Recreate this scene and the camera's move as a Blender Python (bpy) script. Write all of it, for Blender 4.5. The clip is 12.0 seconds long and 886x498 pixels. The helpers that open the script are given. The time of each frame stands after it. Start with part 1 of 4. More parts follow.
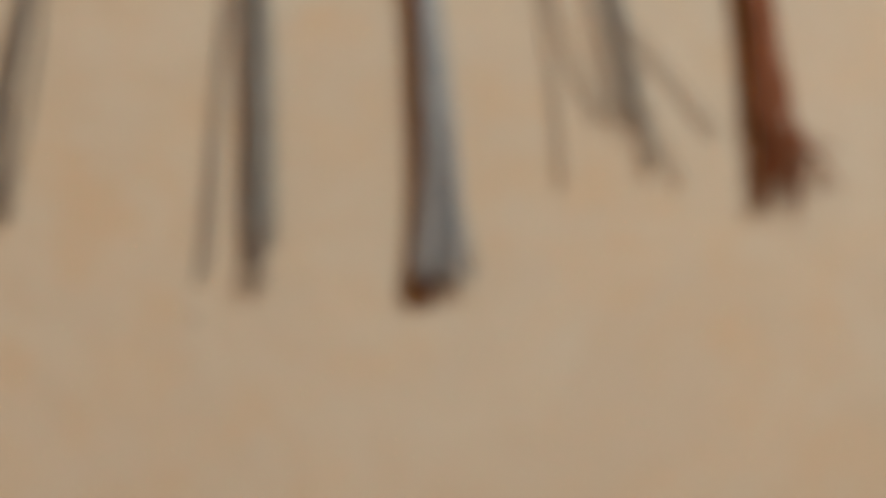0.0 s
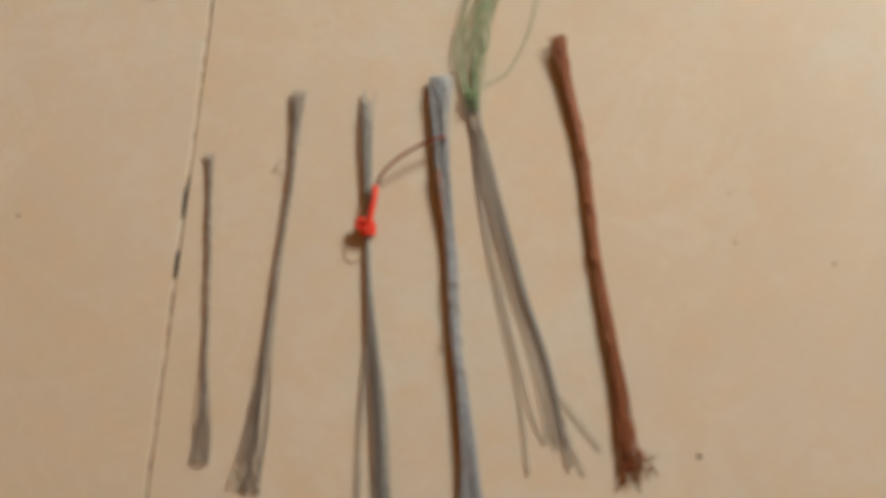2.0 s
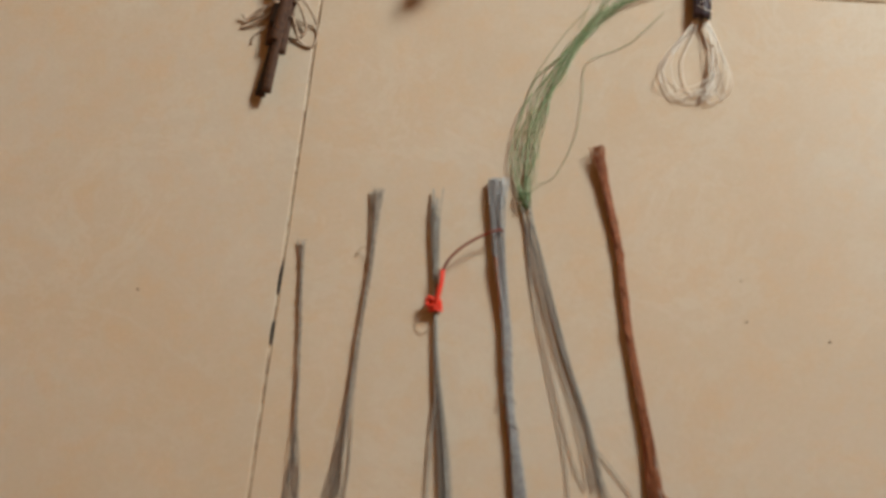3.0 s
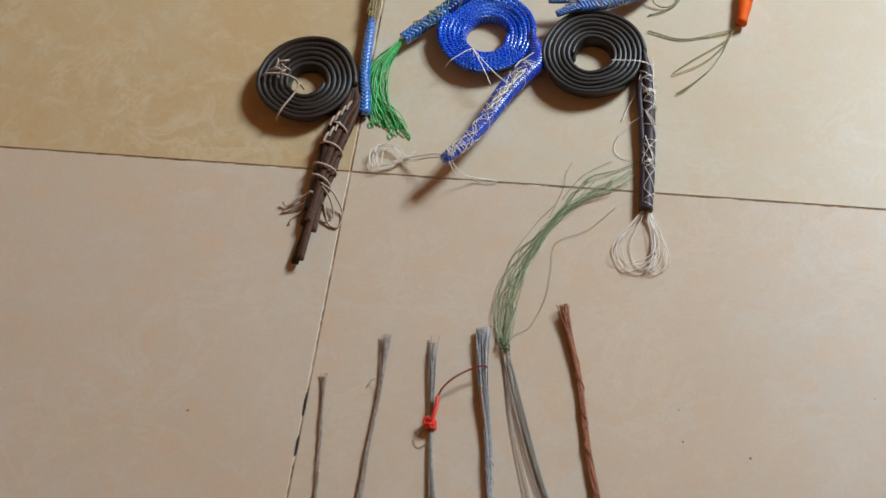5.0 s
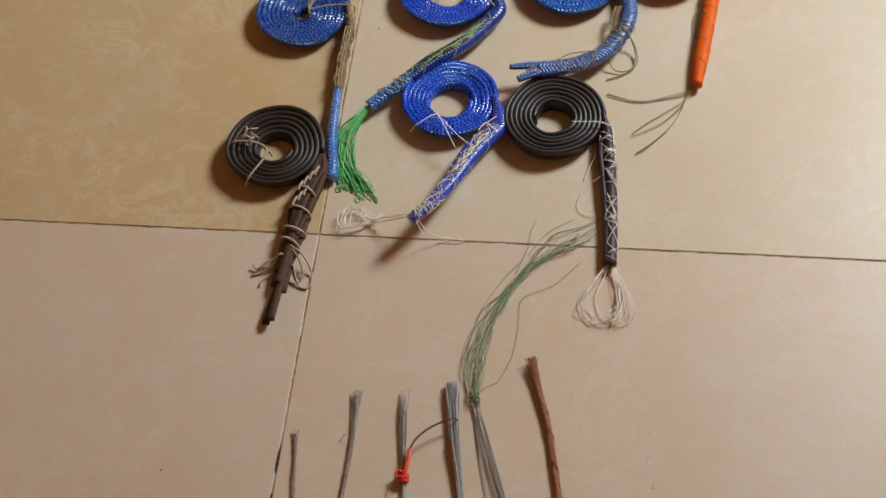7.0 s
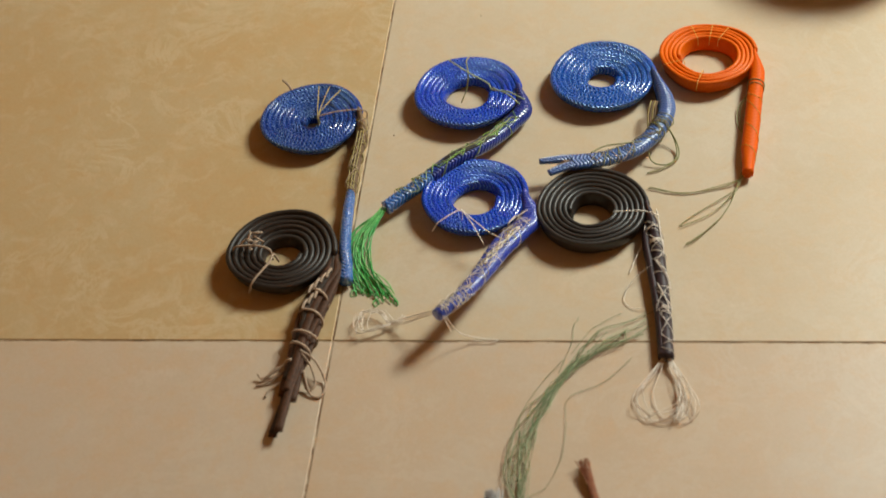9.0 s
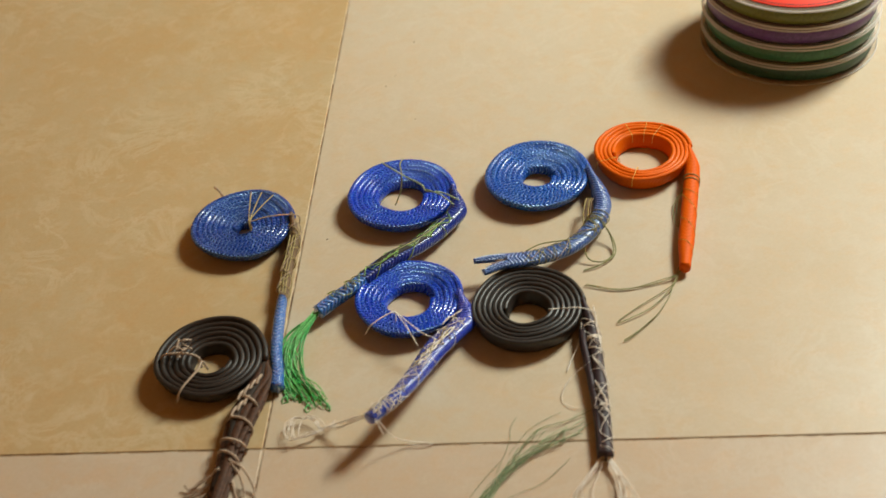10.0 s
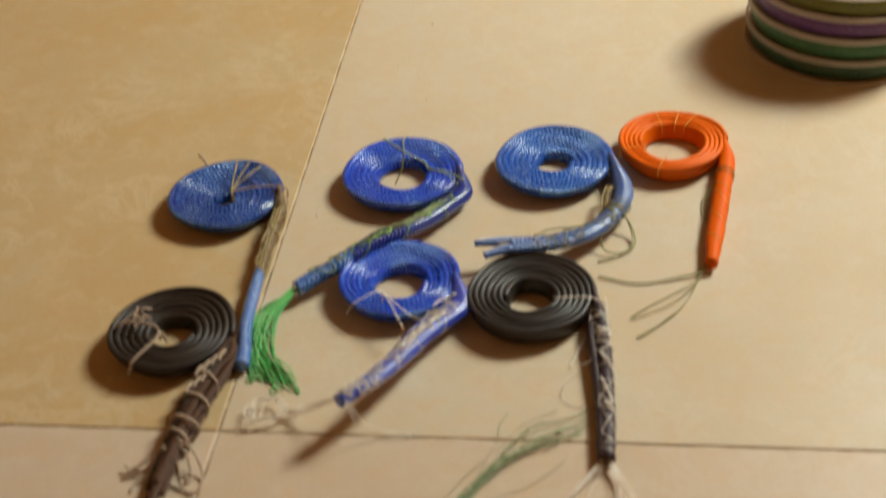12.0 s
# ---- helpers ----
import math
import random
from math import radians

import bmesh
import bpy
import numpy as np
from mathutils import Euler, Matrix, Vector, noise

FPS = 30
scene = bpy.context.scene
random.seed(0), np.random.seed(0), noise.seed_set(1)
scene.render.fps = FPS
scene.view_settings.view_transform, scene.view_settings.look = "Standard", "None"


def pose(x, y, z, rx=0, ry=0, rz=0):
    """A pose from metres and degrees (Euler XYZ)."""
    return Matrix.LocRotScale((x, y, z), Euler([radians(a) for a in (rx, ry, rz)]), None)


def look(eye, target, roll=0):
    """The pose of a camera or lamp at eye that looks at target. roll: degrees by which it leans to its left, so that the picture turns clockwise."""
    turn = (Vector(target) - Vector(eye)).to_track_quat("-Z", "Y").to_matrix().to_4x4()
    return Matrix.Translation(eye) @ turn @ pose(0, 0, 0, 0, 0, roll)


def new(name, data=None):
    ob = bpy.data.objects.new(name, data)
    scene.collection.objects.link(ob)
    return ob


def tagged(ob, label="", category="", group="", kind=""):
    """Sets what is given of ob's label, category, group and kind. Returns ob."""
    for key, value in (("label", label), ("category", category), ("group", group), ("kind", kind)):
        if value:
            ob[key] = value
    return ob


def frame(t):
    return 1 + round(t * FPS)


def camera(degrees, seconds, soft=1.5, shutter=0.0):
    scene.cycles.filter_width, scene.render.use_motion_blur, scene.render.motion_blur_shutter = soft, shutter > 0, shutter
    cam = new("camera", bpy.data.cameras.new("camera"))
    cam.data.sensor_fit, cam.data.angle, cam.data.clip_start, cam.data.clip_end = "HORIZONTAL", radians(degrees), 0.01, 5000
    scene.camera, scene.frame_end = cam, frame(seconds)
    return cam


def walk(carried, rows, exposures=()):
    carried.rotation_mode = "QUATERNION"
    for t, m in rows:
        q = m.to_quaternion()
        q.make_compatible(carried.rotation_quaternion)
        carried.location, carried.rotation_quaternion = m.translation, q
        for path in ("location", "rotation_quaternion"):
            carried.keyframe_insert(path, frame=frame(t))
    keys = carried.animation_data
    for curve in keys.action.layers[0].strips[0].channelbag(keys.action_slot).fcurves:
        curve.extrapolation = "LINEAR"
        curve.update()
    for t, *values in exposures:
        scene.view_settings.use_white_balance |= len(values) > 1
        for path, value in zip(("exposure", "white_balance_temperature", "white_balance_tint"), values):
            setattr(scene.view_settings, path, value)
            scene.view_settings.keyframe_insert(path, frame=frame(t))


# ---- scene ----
LENS = 33.85
cam = camera(LENS, 12.0, soft=1.5, shutter=0.32)
cam.data.dof.use_dof = True
cam.data.dof.focus_distance = 0.595
cam.data.dof.aperture_fstop = 13.0
EXPOSURES = [(0, 0.26, 6450, 2), (2.0, 0.31, 6400, 2), (2.7, 0.21, 6400, 3), (4.5, 0.13, 5850, 2), (5.0, 0.13, 5520, 3), (5.5, 0.09, 5620, 6), (6.7, -0.04, 6000, 9),
             (8.3, 0.0, 6800, 4), (10.5, 0.08, 7050, 1), (12, 0.05, 7150, 2)]
walk(cam, [
    (0, pose(0.0976, -0.1973, 0.1657, 9.17, 6.07, 6.08)),
    (0.2, pose(0.0957, -0.2039, 0.1801, 11.54, 5.47, 6.82)),
    (0.5, pose(0.0928, -0.2138, 0.2016, 14.66, 3.48, 7.90)),
    (0.8, pose(0.0887, -0.1957, 0.2339, 11.25, 5.83, 7.45)),
    (1, pose(0.0860, -0.1836, 0.2554, 8.53, 6.01, 5.17)),
    (1.2, pose(0.0860, -0.1864, 0.2762, 8.39, 4.16, 4.52)),
    (1.5, pose(0.0861, -0.1906, 0.3075, 8.80, 5.68, 5.40)),
    (1.7, pose(0.0918, -0.1844, 0.3269, 7.93, 6.41, 4.20)),
    (2, pose(0.1004, -0.1752, 0.3560, 10.82, 4.78, 4.69)),
    (2.2, pose(0.0964, -0.1818, 0.3689, 9.78, 5.91, 3.18)),
    (2.5, pose(0.0903, -0.1918, 0.3882, 12.66, 5.51, 5.04)),
    (2.7, pose(0.0900, -0.1848, 0.4039, 13.18, 4.81, 5.48)),
    (4.3, pose(0.1038, -0.2795, 0.4742, 25.03, 3.63, 6.36)),
    (4.5, pose(0.1069, -0.2788, 0.4880, 25.27, 4.39, 6.95)),
    (4.8, pose(0.1044, -0.2912, 0.4931, 27.82, 3.64, 6.40)),
    (5, pose(0.1028, -0.2994, 0.4965, 28.74, 3.37, 6.79)),
    (5.5, pose(0.1002, -0.3026, 0.5110, 28.96, 2.49, 5.11)),
    (5.8, pose(0.1069, -0.3100, 0.5103, 30.54, 2.33, 4.94)),
    (6, pose(0.1114, -0.3150, 0.5099, 30.81, 2.65, 5.35)),
    (6.5, pose(0.1049, -0.3130, 0.5020, 31.57, 3.09, 5.18)),
    (6.7, pose(0.1059, -0.3160, 0.5036, 32.07, 2.88, 5.29)),
    (8.3, pose(0.0957, -0.3357, 0.3980, 40.69, 3.47, 3.34)),
    (8.5, pose(0.0966, -0.3359, 0.4007, 42.15, 4.07, 4.10)),
    (8.8, pose(0.0943, -0.3378, 0.3965, 42.59, 4.00, 4.29)),
    (9, pose(0.0928, -0.3391, 0.3937, 44.52, 4.28, 3.92)),
    (9.2, pose(0.0934, -0.3412, 0.3863, 45.10, 4.58, 3.94)),
    (9.5, pose(0.0944, -0.3444, 0.3753, 46.99, 4.57, 3.19)),
    (9.7, pose(0.0985, -0.3411, 0.3768, 48.14, 4.78, 2.67)),
    (10, pose(0.1046, -0.3362, 0.3790, 49.24, 4.46, 2.02)),
    (10.3, pose(0.1104, -0.3320, 0.3776, 49.73, 4.13, 2.20)),
    (10.5, pose(0.1143, -0.3292, 0.3766, 49.98, 4.27, 2.82)),
    (10.7, pose(0.1128, -0.3292, 0.3696, 50.96, 3.88, 3.81)),
    (11, pose(0.1106, -0.3292, 0.3592, 52.21, 2.91, 3.76)),
    (11.2, pose(0.1105, -0.3275, 0.3489, 52.51, 2.91, 4.82)),
    (11.5, pose(0.1103, -0.3249, 0.3334, 51.71, 3.30, 4.60)),
    (11.7, pose(0.1129, -0.3197, 0.3251, 52.89, 3.25, 5.25)),
    (11.8, pose(0.1141, -0.3170, 0.3210, 53.57, 3.05, 5.59)),
    (11.9, pose(0.1154, -0.3144, 0.3168, 53.53, 3.24, 5.31)),
    (12, pose(0.1167, -0.3118, 0.3127, 52.55, 3.08, 5.54)),
], EXPOSURES)

# ---- light: a high window, seen from the floor at about 45 degrees ----
world = bpy.data.worlds.new("world")
scene.world = world
world.use_nodes = True
wn = world.node_tree
sky = wn.nodes.new("ShaderNodeTexSky")
sky.sky_type, sky.sun_disc = "NISHITA", False
sky.sun_elevation, sky.sun_rotation = radians(38), radians(48)
wn.links.new(sky.outputs[0], wn.nodes["Background"].inputs[0])
wn.nodes["Background"].inputs[1].default_value = 0.10

# Room kept small so its unseen walls bounce more fill.
ROOM = (-1.5, 0.67, -1.6, 1.5, 2.4)
WIN = (0.44, 0.74, 0.54, 0.87)          # the window's y and z range in the east wall
lamp = bpy.data.lights.new("window_light", "AREA")
lamp.shape, lamp.size, lamp.size_y, lamp.energy, lamp.color = "RECTANGLE", 0.25, 0.285, 16.2, (0.91, 0.985, 0.985)
lamp_ob = new("window_light", lamp)
lamp_ob.matrix_world = look((0.682, 0.588, 0.702), (0.05, 0.05, 0.0))


# ---- materials ----
def nodes_of(name):
    m = bpy.data.materials.new(name)
    m.use_nodes = True
    return m, m.node_tree, m.node_tree.nodes["Principled BSDF"]


def link(t, a, b):
    t.links.new(a, b)


def coords(t, scale=1.0, kind="Object"):
    c = t.nodes.new("ShaderNodeTexCoord")
    mp = t.nodes.new("ShaderNodeMapping")
    mp.inputs["Scale"].default_value = (scale, scale, scale)
    link(t, c.outputs[kind], mp.inputs[0])
    return mp.outputs[0]


def noise_of(t, vec, scale, detail=4.0, rough=0.55, distort=0.0):
    n = t.nodes.new("ShaderNodeTexNoise")
    n.inputs["Scale"].default_value, n.inputs["Detail"].default_value = scale, detail
    n.inputs["Roughness"].default_value, n.inputs["Distortion"].default_value = rough, distort
    link(t, vec, n.inputs["Vector"])
    return n.outputs[0]


def ramp_of(t, fac, stops):
    r = t.nodes.new("ShaderNodeValToRGB")
    el = r.color_ramp.elements
    while len(el) < len(stops):
        el.new(0.5)
    for e, (p, c) in zip(el, stops):
        e.position, e.color = p, (*c, 1.0)
    link(t, fac, r.inputs[0])
    return r.outputs[0]


def mix_of(t, fac, a, b, mode="MIX"):
    m = t.nodes.new("ShaderNodeMix")
    m.data_type, m.blend_type = "RGBA", mode
    for sock, v in ((m.inputs[0], fac), (m.inputs[6], a), (m.inputs[7], b)):
        if isinstance(v, (int, float)):
            sock.default_value = v
        elif isinstance(v, tuple):
            sock.default_value = (*v, 1.0)
        else:
            link(t, v, sock)
    return m.outputs[2]


def math_of(t, op, a, b=0.0):
    m = t.nodes.new("ShaderNodeMath")
    m.operation = op
    for sock, v in ((m.inputs[0], a), (m.inputs[1], b)):
        if isinstance(v, (int, float)):
            sock.default_value = v
        else:
            link(t, v, sock)
    return m.outputs[0]


def bump_of(t, bsdf, height, strength, distance):
    b = t.nodes.new("ShaderNodeBump")
    b.inputs["Strength"].default_value, b.inputs["Distance"].default_value = strength, distance
    link(t, height, b.inputs["Height"])
    link(t, b.outputs[0], bsdf.inputs["Normal"])


def tile_material(name, base, warm, vein, vein_amount, rough):
    """Glazed ceramic with cloudy stains and pale marbled veins."""
    m, t, p = nodes_of(name)
    v = coords(t)
    info = t.nodes.new("ShaderNodeObjectInfo")
    shift = t.nodes.new("ShaderNodeVectorMath")
    shift.operation = "ADD"
    link(t, v, shift.inputs[0])
    link(t, math_of(t, "MULTIPLY", info.outputs["Random"], 7.0), shift.inputs[1])
    v = shift.outputs[0]
    cloud = noise_of(t, v, 11.0, 5.0, 0.62, 0.5)
    col = ramp_of(t, cloud, [(0.40, base), (0.60, warm)])
    blot = noise_of(t, v, 120.0, 5.0, 0.62, 0.4)
    peach = tuple(a * b for a, b in zip(warm, (1.06, 0.93, 0.78)))
    col = mix_of(t, ramp_of(t, blot, [(0.46, (0, 0, 0)), (0.68, (0.48, 0.48, 0.48))]), col, peach)
    pale = noise_of(t, v, 85.0, 6.0, 0.66, 0.8)
    col = mix_of(t, ramp_of(t, pale, [(0.52, (0, 0, 0)), (0.74, (vein_amount,) * 3)]), col, vein)
    wav = noise_of(t, v, 34.0, 7.0, 0.70, 0.7)
    ridge = math_of(t, "ABSOLUTE", math_of(t, "SUBTRACT", wav, 0.5))
    veins = ramp_of(t, ridge, [(0.0, (1, 1, 1)), (0.05, (0, 0, 0))])
    patch = ramp_of(t, noise_of(t, v, 16.0, 3.0), [(0.42, (0, 0, 0)), (0.58, (1, 1, 1))])
    amount = math_of(t, "MULTIPLY", math_of(t, "MULTIPLY", veins, patch), vein_amount)
    col = mix_of(t, amount, col, vein)
    fine = noise_of(t, v, 900.0, 2.0)
    col = mix_of(t, 0.04, col, ramp_of(t, fine, [(0.3, (0.25, 0.2, 0.15)), (0.7, (0.8, 0.75, 0.65))]))
    link(t, col, p.inputs["Base Color"])
    link(t, ramp_of(t, noise_of(t, v, 30.0, 4.0), [(0.3, (rough,) * 3), (0.7, (rough + 0.1,) * 3)]), p.inputs["Roughness"])
    p.inputs["Specular IOR Level"].default_value = 0.6
    bump_of(t, p, noise_of(t, v, 35.0, 3.0), 0.04, 0.0006)
    return m


def plain_material(name, color, rough=0.5, metal=0.0, vary=0.25, scale=600.0, bump=0.0, spec=0.5):
    m, t, p = nodes_of(name)
    v = coords(t)
    n = noise_of(t, v, scale, 4.0)
    dark = tuple(c * (1 - vary) for c in color)
    light = tuple(min(1.0, c * (1 + vary)) for c in color)
    col = ramp_of(t, n, [(0.3, dark), (0.7, light)])
    big = noise_of(t, v, scale * 0.08, 3.0)
    col = mix_of(t, math_of(t, "MULTIPLY", big, 0.35), col, dark)
    link(t, col, p.inputs["Base Color"])
    p.inputs["Roughness"].default_value, p.inputs["Metallic"].default_value = rough, metal
    p.inputs["Specular IOR Level"].default_value = spec
    if bump:
        bump_of(t, p, n, bump, 0.0004)
    return m


def braid_material(name, deep, bright, rough=0.28, pitch=0.0016, transmit=0.0, glint_flecks=0.45, relief=0.8, scatter=0.3, gloss=0.5, coat=1.0, sheen=(1.0, 1.0, 1.0)):
    """Shiny plastic filament braid: strands cross in a herringbone along the sleeve. UV holds metres along it and turns round it."""
    m, t, p = nodes_of(name)
    uv = t.nodes.new("ShaderNodeTexCoord")
    sp = t.nodes.new("ShaderNodeSeparateXYZ")
    link(t, uv.outputs["UV"], sp.inputs[0])
    warp = math_of(t, "MULTIPLY", noise_of(t, coords(t), 260.0, 2.0), 1.8)
    along = math_of(t, "ADD", math_of(t, "MULTIPLY", sp.outputs[0], 2 * math.pi / pitch), warp)
    fold = math_of(t, "PINGPONG", sp.outputs[1], 0.125)
    lean = math_of(t, "MULTIPLY", fold, 2 * math.pi * 8.0)
    wave = math_of(t, "SINE", math_of(t, "ADD", along, lean))
    fine = math_of(t, "SINE", math_of(t, "MULTIPLY", math_of(t, "ADD", along, lean), 4.0))
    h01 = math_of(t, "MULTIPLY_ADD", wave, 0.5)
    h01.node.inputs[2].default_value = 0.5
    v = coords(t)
    glint_noise = noise_of(t, v, 700.0, 3.0)
    # Crests lightened in the base colour: pale strands plus painted glints, thinned at random.
    lit = math_of(t, "MULTIPLY", math_of(t, "POWER", h01, 4.0), ramp_of(t, glint_noise, [(0.44, (0.08,) * 3), (0.62, (1,) * 3)]))
    col = mix_of(t, math_of(t, "MULTIPLY", lit, glint_flecks), deep, bright)
    link(t, col, p.inputs["Base Color"])
    p.inputs["Roughness"].default_value = rough
    p.inputs["Specular IOR Level"].default_value = gloss
    p.inputs["Specular Tint"].default_value = (*sheen, 1)
    p.inputs["Subsurface Weight"].default_value = scatter
    p.inputs["Subsurface Radius"].default_value = (0.4, 0.5, 1.0)
    p.inputs["Subsurface Scale"].default_value = 0.002
    p.inputs["Transmission Weight"].default_value = transmit
    link(t, math_of(t, "MULTIPLY", math_of(t, "POWER", h01, 2.0), coat), p.inputs["Coat Weight"])
    p.inputs["Coat Roughness"].default_value = 0.18
    p.inputs["Coat IOR"].default_value = 1.9
    hgt = math_of(t, "ADD", wave, math_of(t, "MULTIPLY", fine, 0.18))
    bump_of(t, p, hgt, relief, 0.0004)
    return m


def clear_material(name, tint, rough=0.08, alpha=0.3):
    m, t, p = nodes_of(name)
    v = coords(t)
    link(t, ramp_of(t, noise_of(t, v, 40.0, 2.0), [(0.3, (rough,) * 3), (0.8, (rough + 0.06,) * 3)]), p.inputs["Roughness"])
    p.inputs["Base Color"].default_value = (*tint, 1)
    p.inputs["Alpha"].default_value = alpha
    p.inputs["IOR"].default_value = 1.46
    return m


MAT_TILE_GOLD = tile_material("tile_gold", (0.50, 0.365, 0.205), (0.50, 0.335, 0.165), (0.64, 0.53, 0.36), 0.38, 0.34)
MAT_TILE_CREAM = tile_material("tile_cream", (0.57, 0.465, 0.345), (0.56, 0.435, 0.30), (0.66, 0.58, 0.48), 0.22, 0.36)
MAT_TILE_ROSE = tile_material("tile_rose", (0.55, 0.43, 0.325), (0.55, 0.405, 0.285), (0.64, 0.56, 0.46), 0.22, 0.36)
# Warm tint of the unseen walls and ceiling colours the bounced fill.
MAT_WALL = plain_material("wall_paint", (0.88, 0.57, 0.31), 0.8, 0, 0.08, 8.0, 0.1)
MAT_CEIL = plain_material("ceiling_paint", (0.88, 0.67, 0.44), 0.85, 0, 0.06, 8.0)
MAT_FRAME = plain_material("window_wood", (0.30, 0.20, 0.11), 0.5, 0, 0.3, 30.0)
# On the blue braids the second colour paints blue-white glints on the strands.
MAT_BLUE = braid_material("braid_blue", (0.001, 0.052, 0.66), (0.12, 0.40, 1.0), 0.27, glint_flecks=0.75, relief=0.95, coat=0.75, gloss=1.0, sheen=(0.40, 0.66, 1.0))
MAT_BLUE_PALE = braid_material("braid_pale_blue", (0.002, 0.090, 0.52), (0.24, 0.54, 1.0), 0.27, 0.0017, glint_flecks=0.75, relief=0.95, coat=0.75, gloss=1.0, sheen=(0.40, 0.66, 1.0))
MAT_NAVY = braid_material("braid_navy", (0.001, 0.046, 0.33), (0.22, 0.46, 1.0), 0.27, glint_flecks=0.75, relief=0.95, coat=0.75, gloss=1.0, sheen=(0.40, 0.66, 1.0))
MAT_DEEP = braid_material("braid_deep_navy", (0.004, 0.022, 0.22), (0.12, 0.24, 0.75), 0.3, glint_flecks=0.3, relief=0.5, coat=0.4)
MAT_VIOLET = braid_material("braid_violet", (0.014, 0.055, 0.58), (0.32, 0.46, 0.95), 0.33, 0.0013, 0.2, 0.4, 0.8, coat=0.2)
MAT_SKY = braid_material("braid_sky", (0.025, 0.16, 0.54), (0.62, 0.76, 0.95), 0.24, 0.0018, 0.15, 0.55, 0.6, coat=0.7)
MAT_SKY_DULL = braid_material("braid_dull_sky", (0.020, 0.095, 0.36), (0.26, 0.42, 0.72), 0.38, 0.0015, 0.15, 0.5, 0.6, coat=0.25)
MAT_ORANGE = braid_material("braid_orange", (0.74, 0.122, 0.003), (0.80, 0.175, 0.008), 0.50, 0.0016, 0.0, 0.3, 0.12, 0.0, 0.2, 0.06)
MAT_ORANGE_RED = braid_material("braid_orange_red", (0.70, 0.098, 0.002), (0.76, 0.14, 0.006), 0.55, 0.0020, 0.0, 0.25, 0.15, 0.0, 0.15, 0.0)
MAT_BLACK = plain_material("black_rubber", (0.030, 0.024, 0.022), 0.42, 0, 0.3, 900.0, 0.1)
MAT_BROWN = plain_material("brown_rubber", (0.075, 0.030, 0.014), 0.65, 0, 0.5, 900.0, 0.3, 0.3)
MAT_BLACK_DULL = plain_material("dull_black_rubber", (0.034, 0.020, 0.013), 0.7, 0, 0.4, 900.0, 0.2, 0.3)
MAT_BLACK_BROWN = plain_material("brown_black_rubber", (0.026, 0.017, 0.013), 0.5, 0, 0.35, 900.0, 0.15, 0.4)
MAT_PLUM = plain_material("plum_rubber", (0.050, 0.030, 0.036), 0.5, 0, 0.3, 900.0, 0.15, 0.3)
MAT_STEEL = plain_material("steel_wire", (0.31, 0.275, 0.245), 0.5, 0.1, 0.3, 900.0, 0.1)
MAT_RUSTY = plain_material("rusty_wire", (0.31, 0.245, 0.20), 0.55, 0.2, 0.4, 700.0, 0.15)
MAT_SILVER = plain_material("silver_wire", (0.37, 0.35, 0.35), 0.5, 0.15, 0.3, 900.0, 0.1)
MAT_COPPER = plain_material("copper_wire", (0.30, 0.095, 0.036), 0.5, 0.25, 0.45, 800.0, 0.15)
MAT_RED = plain_material("red_thread", (0.80, 0.045, 0.02), 0.5, 0, 0.2, 900.0, 0.2)
MAT_REDWIRE = plain_material("dark_red_wire", (0.22, 0.03, 0.015), 0.45, 0.2, 0.3, 900.0)
MAT_WHITE = plain_material("white_thread", (0.86, 0.77, 0.69), 0.6, 0, 0.15, 1200.0, 0.2)
MAT_TAN = plain_material("tan_cord", (0.46, 0.33, 0.24), 0.7, 0, 0.35, 1500.0, 0.3)
MAT_GOLD = plain_material("straw_thread", (0.42, 0.32, 0.12), 0.6, 0, 0.35, 1500.0, 0.3)
MAT_OLIVE = plain_material("olive_thread", (0.28, 0.27, 0.11), 0.55, 0, 0.3, 1200.0, 0.2)
MAT_GREEN = plain_material("bright_green_thread", (0.06, 0.42, 0.09), 0.45, 0, 0.35, 1200.0, 0.2)
MAT_GREEN_PALE = plain_material("pale_green_thread", (0.20, 0.60, 0.18), 0.45, 0, 0.35, 1200.0, 0.2)
MAT_SAGE = plain_material("sage_thread", (0.36, 0.44, 0.25), 0.5, 0, 0.35, 1200.0, 0.2)
MAT_CORE = plain_material("brown_cord", (0.17, 0.10, 0.05), 0.65, 0, 0.5, 900.0, 0.3)
MAT_YELLOW = plain_material("yellow_thread", (0.72, 0.42, 0.07), 0.5, 0, 0.2, 1200.0, 0.2)
MAT_LIME = plain_material("lime_thread", (0.30, 0.42, 0.08), 0.5, 0, 0.35, 1200.0, 0.2)
MAT_LIME_BRIGHT = plain_material("bright_lime_thread", (0.28, 0.50, 0.10), 0.5, 0, 0.3, 1200.0, 0.2)
MAT_SAGE_DARK = plain_material("dark_sage_thread", (0.16, 0.22, 0.09), 0.5, 0, 0.35, 1200.0, 0.2)
MAT_DARK = plain_material("dark_slit", (0.030, 0.022, 0.016), 0.7, 0, 0.5, 900.0)
MAT_CLEAR = clear_material("clear_plastic", (0.92, 0.76, 0.66), 0.10, 0.13)
MAT_CLEAR_EDGE = clear_material("clear_plastic_edge", (0.92, 0.88, 0.84), 0.08, 0.40)
MAT_LABEL_RED = plain_material("label_red", (0.86, 0.045, 0.02), 0.6, 0, 0.06, 60.0, 0.0, 0.3)
